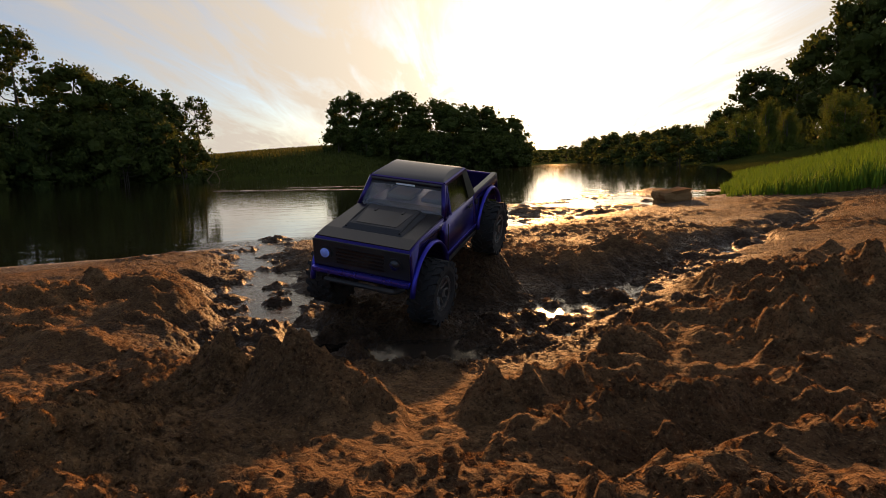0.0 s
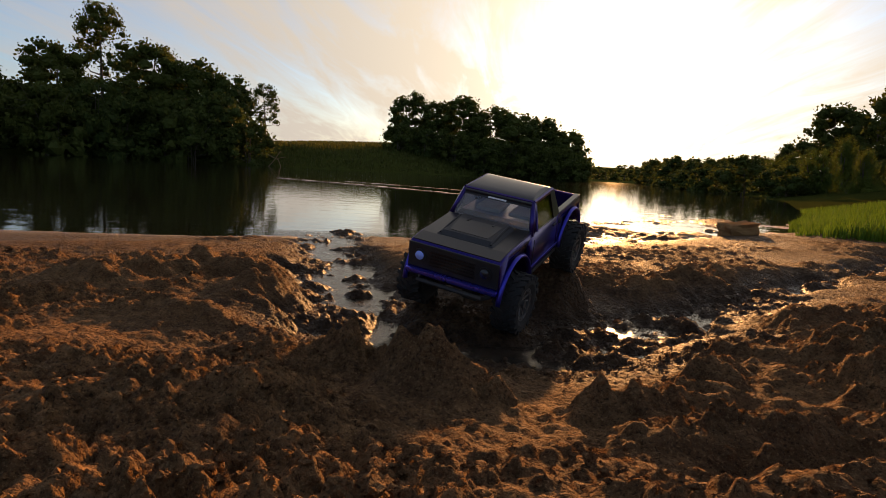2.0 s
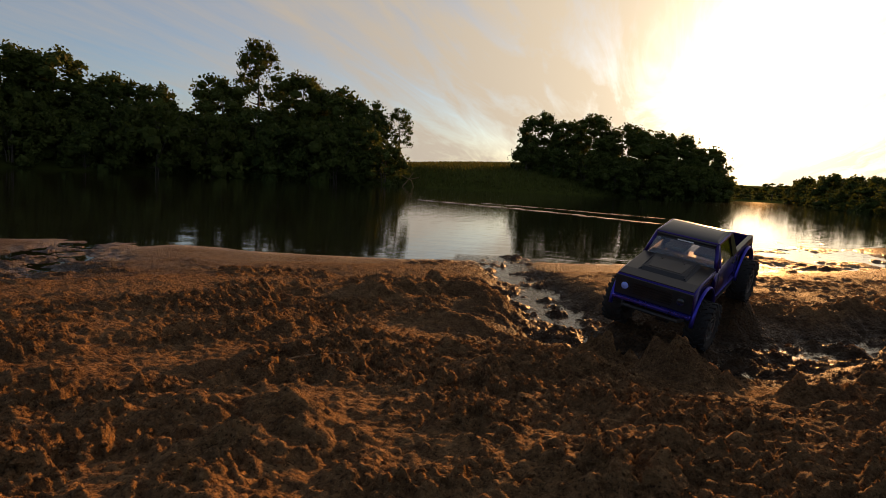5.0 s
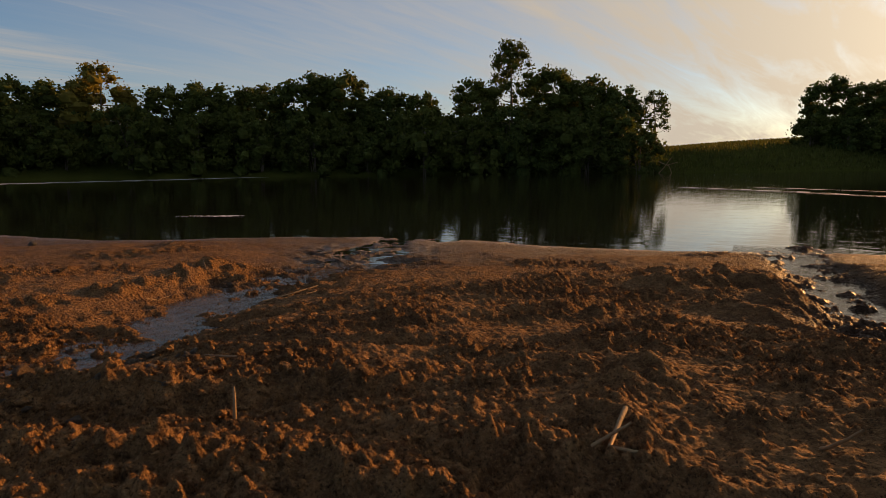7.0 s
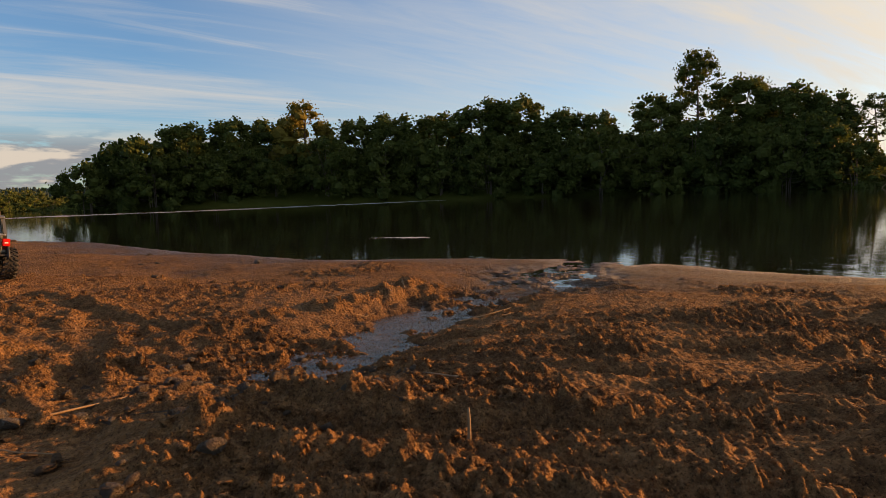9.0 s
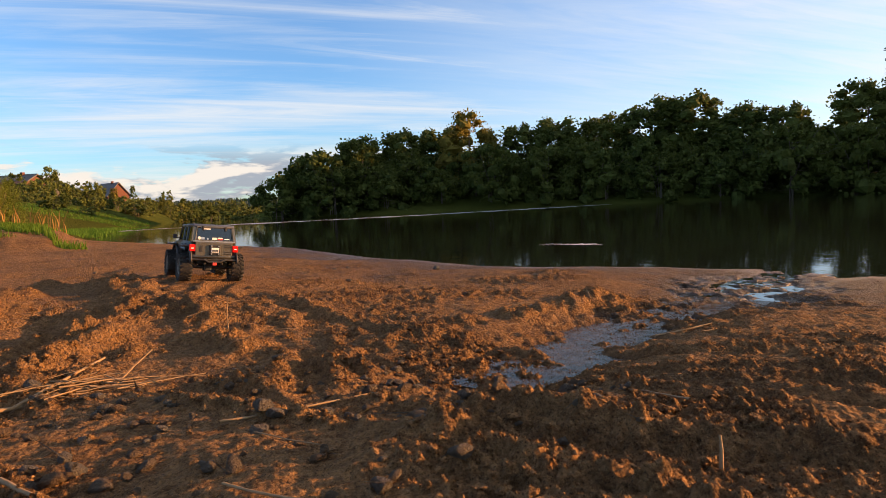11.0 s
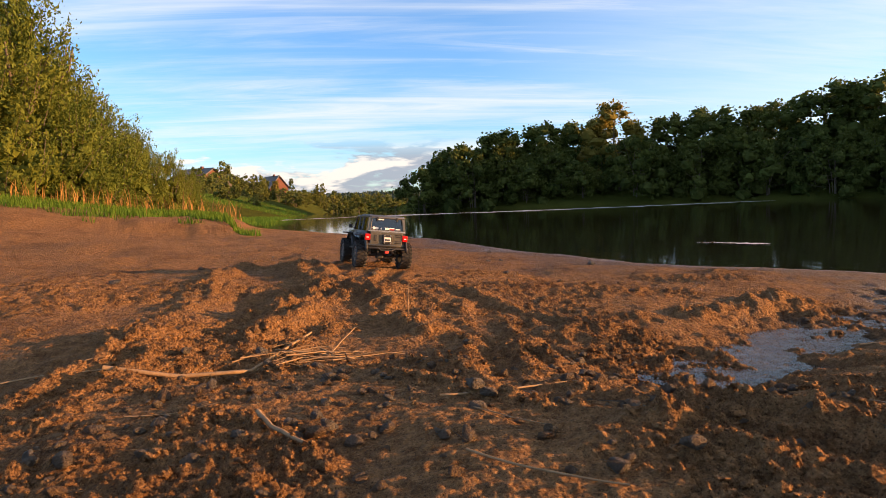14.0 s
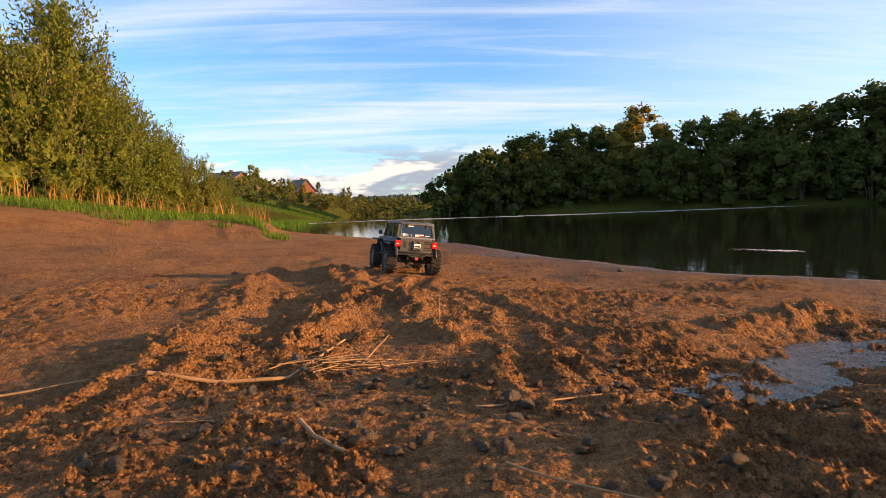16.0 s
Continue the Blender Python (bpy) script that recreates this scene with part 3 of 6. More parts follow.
# ---- trees ----
def tube(points, radii, sides=6):
    """Vertices and quads of a tapering round limb along points."""
    pts = [Vector(p) for p in points]
    co, faces = [], []
    for k, p in enumerate(pts):
        ahead = (pts[min(k + 1, len(pts) - 1)] - pts[max(k - 1, 0)]).normalized()
        side = ahead.cross(Vector((0.31, 0.95, 0.05))).normalized()
        up = side.cross(ahead)
        for a in range(sides):
            t = a / sides * math.tau
            co.append(p + (side * math.cos(t) + up * math.sin(t)) * radii[k])
    for k in range(len(pts) - 1):
        for a in range(sides):
            b = (a + 1) % sides
            faces.append((k * sides + a, k * sides + b, (k + 1) * sides + b, (k + 1) * sides + a))
    return co, faces


def sprays(rng, at, up, size, slim=1.0):
    """Small folded leaf sprays at given places, leaning the way of up."""
    n = len(at)
    u = rng.normal(size=(n, 3)) + up
    u /= np.linalg.norm(u, axis=1, keepdims=True)
    v = np.cross(u, rng.normal(size=(n, 3)))
    v /= np.linalg.norm(v, axis=1, keepdims=True)
    s = size * rng.uniform(0.55, 1.4, (n, 1))
    u, v = u * s, v * s * 0.42 / slim
    w = np.cross(u, v) / s * 0.25
    co = np.stack([at - u * 0.5, at + v + w, at + u * 0.5, at - v + w], 1).reshape(-1, 3)
    return co, np.arange(4 * n).reshape(n, 4)


def ball_quads():
    """A cube with each side in four, blown up to a ball: vertices and quads."""
    bm = bmesh.new()
    bmesh.ops.create_cube(bm, size=1.0)
    bmesh.ops.subdivide_edges(bm, edges=bm.edges, cuts=1, use_grid_fill=True)
    bm.verts.index_update()
    co, faces = np.array([v.co.normalized() for v in bm.verts]), np.array([[v.index for v in f.verts] for f in bm.faces])
    bm.free()
    return co, faces


BALL, BALL_FACES = ball_quads()


def leaf_cloud(rng, centres, radii, per, size, slim=1.0, core=0.80):
    """Dense uneven leaf masses: a rough heart of foliage in each clump, and loose sprays all round it."""
    m, k = len(centres), len(BALL)
    heart = BALL[None] * rng.uniform(0.70, 1.15, (m, k, 1)) * (radii * core)[:, None, None] * [1, 1, 0.85] + centres[:, None]
    hf = BALL_FACES[None] + (np.arange(m) * k)[:, None, None]
    c, r = np.repeat(centres, per, 0), np.repeat(radii, per, 0)[:, None]
    way = rng.normal(size=(len(c), 3)) + [0, 0, 0.25]
    way /= np.linalg.norm(way, axis=1, keepdims=True)
    at = c + way * r * rng.uniform(0.50, 1.25, (len(c), 1)) * [1, 1, 0.95]
    co, faces = sprays(rng, at, way * 0.9 + [0, 0, 0.35], size, slim)
    return np.concatenate([heart.reshape(-1, 3), co]), np.concatenate([hf.reshape(-1, 4), faces + m * k])


def tree_kind(seed, height, spread, base=0.25, clumps=34, per=60, leaf=0.34, stems=1, leafmat=None, airy=False, name="tree"):
    """A tree of that height: trunk with limbs, and a crown of many small leaf sprays."""
    rng = np.random.default_rng(seed)
    thing = new(name)
    co, faces, tips = [], [], []

    def add(points, radii):
        a, b = tube(points, radii)
        faces.extend(tuple(i + len(co) for i in f) for f in b)
        co.extend(a)

    for s in range(stems):
        lean = rng.normal(0, 0.06 if stems == 1 else 0.20, 2) * height
        foot = rng.normal(0, 0.0 if stems == 1 else 0.05 * height, 2)
        r0 = height * (0.018 if stems == 1 else 0.010)
        spine = [Vector((foot[0] + lean[0] * t * t, foot[1] + lean[1] * t * t, height * 0.88 * t - 0.4 * (t == 0))) for t in np.linspace(0, 1, 6)]
        add(spine, [r0 * (1 - 0.85 * t) for t in np.linspace(0, 1, 6)])
        for k in range(8 if stems == 1 else 4):
            t = rng.uniform(max(base, 0.2), 0.9)
            p = spine[0].lerp(spine[-1], t)
            a = rng.uniform(0, math.tau)
            reach = spread * rng.uniform(0.5, 0.95) * math.sin(math.pi * min(0.95, 0.25 + 0.7 * t))
            q = p + Vector((math.cos(a) * reach, math.sin(a) * reach, height * rng.uniform(0.05, 0.16)))
            m = p.lerp(q, 0.5) + Vector((0, 0, -0.03 * height))
            add([p, m, q], [r0 * 0.45 * (1 - 0.6 * t), r0 * 0.28 * (1 - 0.6 * t), r0 * 0.08])
            tips.append(q)
    trunk = new("trunk", quick_mesh("trunk", np.array(co), np.array(faces)))
    trunk.data.materials.append(BARK)
    trunk.parent = thing
    t = np.sort(rng.uniform(0, 1, clumps) ** (1.0 if airy else 0.85))
    a = rng.uniform(0, math.tau, clumps)
    shape = np.sin(np.pi * (0.26 + 0.66 * t)) ** 0.6 * rng.uniform(0.25, 1.0, clumps) ** 0.5
    centres = np.stack([np.cos(a) * shape * spread * 0.80, np.sin(a) * shape * spread * 0.80, height * (base + (0.90 - base) * t)], 1)
    radii = rng.uniform(0.070, 0.140, clumps) * (1.30 - 0.55 * t) * height * (1.45 if stems > 1 else 1.0)
    if airy:
        radii = rng.uniform(0.035, 0.070, clumps) * height
    centres, radii = np.concatenate([centres, np.array(tips)]), np.concatenate([radii, rng.uniform(0.04, 0.07, len(tips)) * height])
    lc, lf = leaf_cloud(rng, centres, radii, per, leaf, core=0.46 if airy else 0.64)
    lc[:, 2] = np.minimum(lc[:, 2], height * 1.02)
    crown = new("crown", quick_mesh("crown", lc, lf, False))
    crown.data.materials.append(leafmat or LEAF)
    crown.parent = thing
    return thing


def willow_kind(seed, height, spread, shoots=420, leaves=34, leaf=0.10, cone=True):
    """A bushy willow: limbs from the ground, thick with slender upright shoots."""
    rng = np.random.default_rng(seed)
    thing = new("willow")
    co, faces = [], []

    def add(points, radii, sides=4):
        a, b = tube(points, radii, sides)
        faces.extend(tuple(i + len(co) for i in f) for f in b)
        co.extend(a)

    places, ways, hearts = [], [], []
    for k in range(shoots):
        u = rng.uniform(0, 1) ** 1.15
        wide = (1.0 - u) ** 0.70 if cone else math.sin(math.pi * (0.22 + 0.70 * u))
        a, d = rng.uniform(0, math.tau), spread * 0.86 * wide * rng.uniform(0.10, 1.0) ** 0.5
        out = Vector((math.cos(a), math.sin(a), 0.0))
        p = out * d + Vector((0, 0, height * 0.80 * u))
        long = height * rng.uniform(0.14, 0.26)
        q = p + out * long * rng.uniform(0.05, 0.55) + Vector((rng.normal(0, 0.06) * long, rng.normal(0, 0.06) * long, long * rng.uniform(0.65, 1.0)))
        if k % 3 == 0:
            add([p, p.lerp(q, 0.5), q], [0.010, 0.006, 0.002], 3)
        t = rng.uniform(0.0, 1.0, (leaves, 1))
        places.append(np.array(p) * (1 - t) + np.array(q) * t + rng.normal(0, 0.055 * long, (leaves, 3)))
        ways.append(np.repeat(np.array((q - p).normalized())[None] * 1.5, leaves, 0))
        if k % 5 == 0:
            hearts.append((out.x * d * 0.62, out.y * d * 0.62, height * 0.78 * u))
    for k in range(7):
        a = rng.uniform(0, math.tau)
        tip = Vector((math.cos(a) * spread * 0.5, math.sin(a) * spread * 0.5, height * rng.uniform(0.5, 0.8)))
        add([Vector((0, 0, -0.3)), tip * 0.5 + Vector((0, 0, -0.05 * height)), tip], [0.016 * height, 0.010 * height, 0.004 * height], 6)
    trunk = new("trunk", quick_mesh("trunk", np.array(co), np.array(faces)))
    trunk.data.materials.append(BARK)
    trunk.parent = thing
    lc, lf = sprays(rng, np.concatenate(places), np.concatenate(ways), leaf, 1.9)
    hearts = np.array(hearts)
    m, k = len(hearts), len(BALL)
    heart = BALL[None] * rng.uniform(0.6, 1.2, (m, k, 1)) * (0.085 * height * (1.15 - hearts[:, 2] / height))[:, None, None] + hearts[:, None]
    lf = np.concatenate([lf, (BALL_FACES[None] + (np.arange(m) * k)[:, None, None]).reshape(-1, 4) + len(lc)])
    crown = new("crown", quick_mesh("crown", np.concatenate([lc, heart.reshape(-1, 3)]), lf, False))
    crown.data.materials.append(LEAF_WILLOW)
    crown.parent = thing
    return thing


def bearing(az, dist):
    """Plan place by degrees to the left of +y and metres."""
    return -math.sin(radians(az)) * dist, math.cos(radians(az)) * dist


def plant(kind, az, dist, top, label, group, category="tree", wide=1.0, sink=0.15):
    """Sets a copy of a tree so that its top stands at an elevation of that many degrees."""
    x, y = bearing(az, dist)
    z = level(x, y) - sink
    s = (math.tan(radians(top)) * dist + 0.38 - z) / kind["h"]
    ob = copy_thing(kind["ob"], Matrix.LocRotScale((x, y, z), Euler((0, 0, az * 1.7)), (s * wide, s * wide, s)))
    tagged(ob, label, category, group)
    return ob


def kind_of(h, **more):
    return {"h": h, "ob": tree_kind(height=h, **more)}


round_a = kind_of(10, seed=1, spread=4.4, base=0.0, clumps=78, per=50, leaf=0.31)
round_b = kind_of(10, seed=2, spread=3.9, base=0.0, clumps=72, per=50, leaf=0.31)
round_c = kind_of(10, seed=3, spread=3.5, base=0.01, clumps=66, per=50, leaf=0.31)
gold_a = kind_of(10, seed=4, spread=3.6, base=0.01, clumps=74, per=42, leaf=0.25, leafmat=LEAF_GOLD)
lone_a = kind_of(9, seed=5, spread=2.5, base=0.34, clumps=46, per=40, leaf=0.20, airy=True)
tall_a = kind_of(14, seed=6, spread=3.3, base=0.18, clumps=90, per=44, leaf=0.23, airy=True)
shrub_a = kind_of(5, seed=7, spread=3.4, base=0.0, clumps=34, per=40, leaf=0.30, stems=4, name="shrub")
shrub_b = kind_of(5, seed=8, spread=3.0, base=0.0, clumps=32, per=40, leaf=0.30, stems=4, name="shrub")
far_a = kind_of(10, seed=21, spread=4.6, base=0.0, clumps=26, per=26, leaf=0.55)
far_b = kind_of(10, seed=22, spread=3.9, base=0.0, clumps=24, per=26, leaf=0.55)
vale_a = kind_of(10, seed=23, spread=4.6, base=0.0, clumps=30, per=28, leaf=0.50, leafmat=LEAF_SUNLIT)
vale_b = kind_of(5, seed=24, spread=3.3, base=0.0, clumps=22, per=28, leaf=0.32, stems=4, leafmat=LEAF_SUNLIT, name="shrub")
vale_c = kind_of(5, seed=25, spread=3.0, base=0.0, clumps=20, per=28, leaf=0.32, stems=4, name="shrub")
willow_a = {"h": 6, "ob": willow_kind(9, 6, 2.3, 560, 40, 0.105)}
willow_b = {"h": 5, "ob": willow_kind(10, 5, 2.4, 460, 40, 0.105, False)}
KINDS = (far_a, far_b, vale_a, vale_b, vale_c, round_a, round_b, round_c, gold_a, lone_a, tall_a, shrub_a, shrub_b, willow_a, willow_b)

FAR = "trees along the far bank"
dark = "dark green leafy tree on the far river bank"
for kind, az, dist, top, wide in ((round_b, 84.5, 64, 5.0, 1.0), (round_a, 80, 63, 6.8, 1.0), (round_b, 76, 64, 7.1, 1.0), (round_c, 72.5, 66, 7.2, 1.0),
                                  (round_b, 65, 64, 7.1, 1.0), (round_c, 61.5, 64, 7.6, 1.0), (round_a, 57.5, 66, 7.6, 1.0), (round_a, 53, 64, 8.6, 1.0),
                                  (round_b, 49.8, 64, 8.7, 1.0), (round_c, 45.8, 65, 7.4, 1.0), (round_b, 42.6, 65, 6.9, 1.0), (round_a, 37.2, 64, 8.1, 0.9),
                                  (round_b, 30.4, 66, 9.0, 0.9), (round_a, 27.6, 66, 8.2, 0.9), (round_c, 24.4, 66, 7.2, 0.9)):
    plant(kind, az, dist, top + 0.50, dark, FAR, wide=1.28 * wide)
plant(gold_a, 69.6, 63, 9.2, "round tree with yellowing leaves on the far bank", FAR, wide=1.15)
plant(tall_a, 34, 66, 12.3, "tallest tree, airy crown above the far grove", FAR, wide=1.0)
plant(lone_a, 21.2, 68, 7.3, "slender lone tree with an airy crown on the far bank", FAR)
for k, az in enumerate(np.linspace(22.5, 87.5, 40)):
    plant((shrub_a, shrub_b)[k % 2], float(az), 59 + 1.5 * (k % 3), (3.6 + 2.2 * ((k * 7) % 5) / 4) * (0.7 if k > 37 else 1.0), "dark bushy willow shrub at the water's edge", "bushes along the far bank", "bush")
for k, az in enumerate(np.linspace(23.5, 81.0, 24)):
    plant((shrub_b, shrub_a)[k % 2], float(az), 65, 4.2 + 1.2 * ((k * 5) % 4) / 3, "dark bushy willow shrub under the far trees", "bushes along the far bank", "bush", wide=1.15)
GROVE = "grove across the river"
for kind, az, dist, top, wide in ((round_a, 8.2, 76, 7.3, 0.85), (round_b, 5.6, 79, 6.6, 1.0), (round_b, 3.2, 77, 7.2, 0.95), (round_a, 0.6, 79, 6.4, 1.1), (round_c, -1.6, 76, 6.0, 1.2), (round_b, -4.0, 78, 5.6, 1.1), (round_c, -6.2, 78, 4.6, 1.2)):
    plant(kind, az, dist, top, "dark leafy tree in the grove across the river", GROVE, wide=1.25 * wide)
for k, az in enumerate((9.3, 7.9, 6.6, 5.2, 3.8, 2.5, 1.2, -0.1, -1.4, -2.6, -3.8, -5.0, -6.2, -7.2)):
    plant((shrub_a, shrub_b)[k % 2], az, 72 + 1.5 * (k % 2), 4.1 - 0.12 * k, "dark shrub under the grove across the river", GROVE, "bush", wide=1.1)
for k, az in enumerate(np.linspace(-8.6, -25.0, 22)):
    plant((far_a, far_b)[k % 2], float(az), 150 + 8 * (k % 2), 0.80 + 0.080 * k + 0.22 * ((k * 5) % 3), "distant tree in haze below the low sun", "distant trees", wide=1.9)
for k, (az, dist, top) in enumerate(((-13.2, 128, 1.9), (-14.6, 118, 2.3), (-16.0, 112, 2.6), (-17.4, 100, 2.5), (-18.6, 96, 3.1), (-19.8, 88, 3.5), (-20.8, 80, 3.6), (-21.8, 72, 3.3), (-22.8, 60, 3.6))):
    plant((far_b, far_a)[k % 2], az, dist, top * 0.70, "distant tree in haze below the low sun", "distant trees", wide=1.5)
    plant((shrub_a, shrub_b)[k % 2], az - 0.5, dist - 9, top * 0.45, "bushy willow along the near bank upstream", "distant trees", "bush", wide=1.2)
for k in range(16):
    t = k / 15
    x, y = 9.5 + 21 * t, 21.0 + 104 * t
    plant((shrub_b, shrub_a)[k % 2], -math.degrees(math.atan2(x, y)), math.hypot(x, y), 2.0 - 0.9 * t + 0.25 * (k * 3 % 4), "bushy willow along the near bank upstream", "distant trees", "bush", wide=1.25)
RIGHT = "trees on the near bank"
for kind, az, dist, top, wide in ((round_c, -24.8, 42, 4.0, 1.0), (round_b, -27.6, 37, 7.1, 1.0), (round_c, -30.2, 36, 6.6, 1.0), (round_a, -33.0, 31, 10.4, 0.9), (round_a, -35.4, 30, 12.6, 0.9), (round_b, -40, 30, 13.4, 1.0), (round_c, -47, 34, 12.0, 1.0)):
    plant(kind, az, dist, top, "tall dark green tree on the sunlit near bank", RIGHT, wide=wide)
for k, (az, dist, top) in enumerate(((-22.4, 60, 2.4), (-23.2, 48, 2.6), (-23.6, 34, 2.6), (-24.8, 27, 3.0), (-26.6, 24, 3.4), (-28.4, 26, 4.4), (-24.4, 33, 2.0), (-29.8, 22, 3.4), (-33.5, 18, 4.6), (-38, 17, 6.2), (-43, 18, 6.5))):
    plant((willow_b, willow_a)[k % 2], az, dist, top, "light green willow bush behind the grassy bank", RIGHT, "bush")
for kind, az, dist, top, wide in ((willow_a, 121, 16, 17.6, 1.0), (willow_b, 118.6, 15.4, 10.0, 1.1), (willow_b, 124, 15, 14, 1.2), (willow_a, 118.4, 17.5, 12.5, 1.0), (willow_b, 115.2, 16.4, 8.2, 1.0), (willow_b, 111.6, 17, 5.6, 0.8), (willow_b, 126.5, 16, 14.5, 1.1), (willow_a, 132, 17, 15, 1.0), (willow_b, 117.6, 17, 10.6, 0.9), (willow_a, 113.4, 18.5, 7.4, 0.8), (willow_b, 109.8, 18, 4.0, 0.8)):
    plant(kind, az, dist, top, "sunlit olive-green willow on the sandy bank", "willows on the near bank", "willow", wide=wide)
vrng = np.random.default_rng(77)
for az, dist, top, kind, wide in ((105.9, 98, 2.7, vale_b, 1.2), (104.2, 95, 2.8, vale_a, 1.0), (102.2, 100, 2.3, vale_c, 1.2), (100.8, 92, 1.7, far_b, 1.2), (105.2, 105, 2.9, vale_b, 1.1), (106.9, 110, 3.3, far_b, 0.9), (102.9, 120, 2.75, vale_c, 1.2), (101.8, 125, 2.9, vale_a, 0.9), (97.0, 150, 1.75, vale_b, 1.2), (104.7, 118, 3.7, vale_a, 0.8), (106.6, 92, 2.7, vale_c, 1.1), (105.9, 88, 2.5, vale_b, 1.0), (102.5, 104, 2.5, vale_a, 0.8), (103.2, 96, 2.3, vale_c, 1.0), (97.4, 120, 1.6, vale_a, 1.0), (98.0, 128, 1.8, vale_b, 1.1), (95.0, 160, 1.9, far_b, 1.0), (93.0, 190, 1.6, vale_a, 1.1), (91.0, 210, 1.5, vale_a, 1.2), (105.4, 100, 2.5, vale_b, 1.0), (103.4, 110, 2.6, far_b, 0.9), (101.3, 140, 2.7, vale_a, 0.9), (100.2, 140, 2.6, gold_a, 0.8),
                                  (98.8, 140, 3.0, tall_a, 0.7), (96.2, 150, 2.6, vale_a, 0.7), (99.2, 74, 1.5, vale_a, 1.1), (103.0, 70, 1.4, vale_a, 1.3), (94.4, 95, 1.2, vale_c, 1.0)):
    plant(kind, az, dist, top * (1.0 + 0.28 * min(1.0, max(0.0, (az - 98) / 5))), "green tree in the sunlit valley", "valley trees", wide=wide)
for k in range(46):
    az = 107.5 - 20.5 * (k + vrng.uniform(-0.4, 0.4)) / 46
    plant((vale_b, vale_c, far_b, vale_a, vale_a)[int(vrng.integers(5))], az, vrng.uniform(85, 230), (2.9 - 1.6 * (k / 46)) * vrng.uniform(0.6, 1.0),
          "green bushy tree in the sunlit valley", "valley trees", wide=1.3)
for k in range(22):
    az, dist = 108.0 - 9.5 * (k + vrng.uniform(-0.4, 0.4)) / 22, vrng.uniform(48, 92)
    plant((vale_b, vale_c, vale_a)[k % 3], az, dist, vrng.uniform(1.0, 2.8) * (1.15 - 0.4 * k / 22), "green bush on the sunlit valley slope", "valley trees", "bush", wide=1.35)
for kd in KINDS:
    for o in (*kd["ob"].children_recursive, kd["ob"]):
        bpy.data.objects.remove(o)

# ---- model vehicles ----
def plain(color, rough=0.5, metal=0.0, grain=60.0, vary=0.25, bump=0.0, coat=0.0):
    def build(n):
        t = n.noise(n.at, grain, 4, 0.6)
        dirt = n.ramp(n.noise(n.at, 14, 5, 0.65), 0.52, 0.75)
        col = n.mix(n.math("MULTIPLY", t, vary), (*color, 1), (color[0] * 0.5, color[1] * 0.5, color[2] * 0.5, 1))
        col = n.mix(n.math("MULTIPLY", dirt, 0.25), col, (0.16, 0.11, 0.07, 1))
        more = {"Coat_Weight": coat} if coat else {}
        return principled(n, col, n.math("ADD", rough, n.math("MULTIPLY", dirt, 0.2)), t if bump else None, bump, Metallic=metal, **more)
    return build


def shift_paint(n):
    """Blue metallic paint that turns violet where it catches the light at a slant."""
    flake = n.noise(n.at, 900, 1)
    slant = n.add("ShaderNodeLayerWeight", {0: 0.45}).outputs["Facing"]
    body = n.mix(n.ramp(flake, 0.4, 0.7), (0.016, 0.011, 0.135, 1), (0.045, 0.020, 0.20, 1))
    gloss = n.math("SUBTRACT", 0.38, n.math("MULTIPLY", slant, 0.12))
    dirt = n.ramp(n.noise(n.at, 18, 6, 0.7), 0.60, 0.82)
    body = n.mix(n.math("MULTIPLY", dirt, 0.30), body, (0.12, 0.085, 0.06, 1))
    return principled(n, body, gloss, Metallic=0.85, Coat_Weight=0.35, Coat_Roughness=0.12)


def clear_glass(tint, alpha):
    def build(n):
        gloss = n.add("ShaderNodeBsdfGlossy", {"Color": (0.9, 0.9, 0.9, 1), "Roughness": 0.04}).outputs[0]
        thru = n.add("ShaderNodeBsdfTransparent", {"Color": (*tint, 1)}).outputs[0]
        fres = n.add("ShaderNodeFresnel", {"IOR": 1.5}).outputs[0]
        return n.add("ShaderNodeMixShader", {0: n.math("ADD", n.math("MULTIPLY", fres, 0.85), alpha), 1: thru, 2: gloss}).outputs[0]
    return build


def glowing(color, power):
    def build(n):
        lens = principled(n, (*color, 1), 0.2)
        light = n.add("ShaderNodeEmission", {"Color": (*color, 1), "Strength": power}).outputs[0]
        return n.add("ShaderNodeAddShader", {0: lens, 1: light}).outputs[0]
    return build


PAINT = material("violet_blue_paint", shift_paint)
TRIM_BLUE = material("bright_blue_trim", plain((0.050, 0.046, 0.42), 0.34, 0.80))
# Trim blue made brighter: the sky mirrored in the bumper is in the colour.
BUMPER_SKYLIT = material("skylit_blue_bumper", plain((0.09, 0.085, 0.70), 0.26, 0.8, coat=0.4))
BLACK = material("black_plastic", plain((0.018, 0.018, 0.020), 0.55, bump=0.0004, grain=300))
HOOD_BLACK = material("satin_black_film", plain((0.005, 0.005, 0.006), 0.30))
ROOF_DARK = material("dark_grey_film", plain((0.020, 0.021, 0.024), 0.33, coat=0.25))
RUBBER = material("muddy_rubber", plain((0.022, 0.020, 0.018), 0.85, bump=0.0012, grain=220, vary=0.5))
RIM = material("worn_grey_metal", plain((0.22, 0.21, 0.20), 0.42, 0.85))
SILVER = material("bare_metal", plain((0.5, 0.48, 0.45), 0.35, 0.9))
GLASS = material("clear_window", clear_glass((0.80, 0.80, 0.80), 0.03))
DARKGLASS = material("tinted_window", clear_glass((0.14, 0.12, 0.10), 0.05))
INSIDE = material("pale_cab_inside", plain((0.50, 0.46, 0.42), 0.8))
WHITE = material("white_print", plain((0.75, 0.75, 0.73), 0.6))
RED_PRINT = material("red_print", plain((0.55, 0.04, 0.03), 0.6))
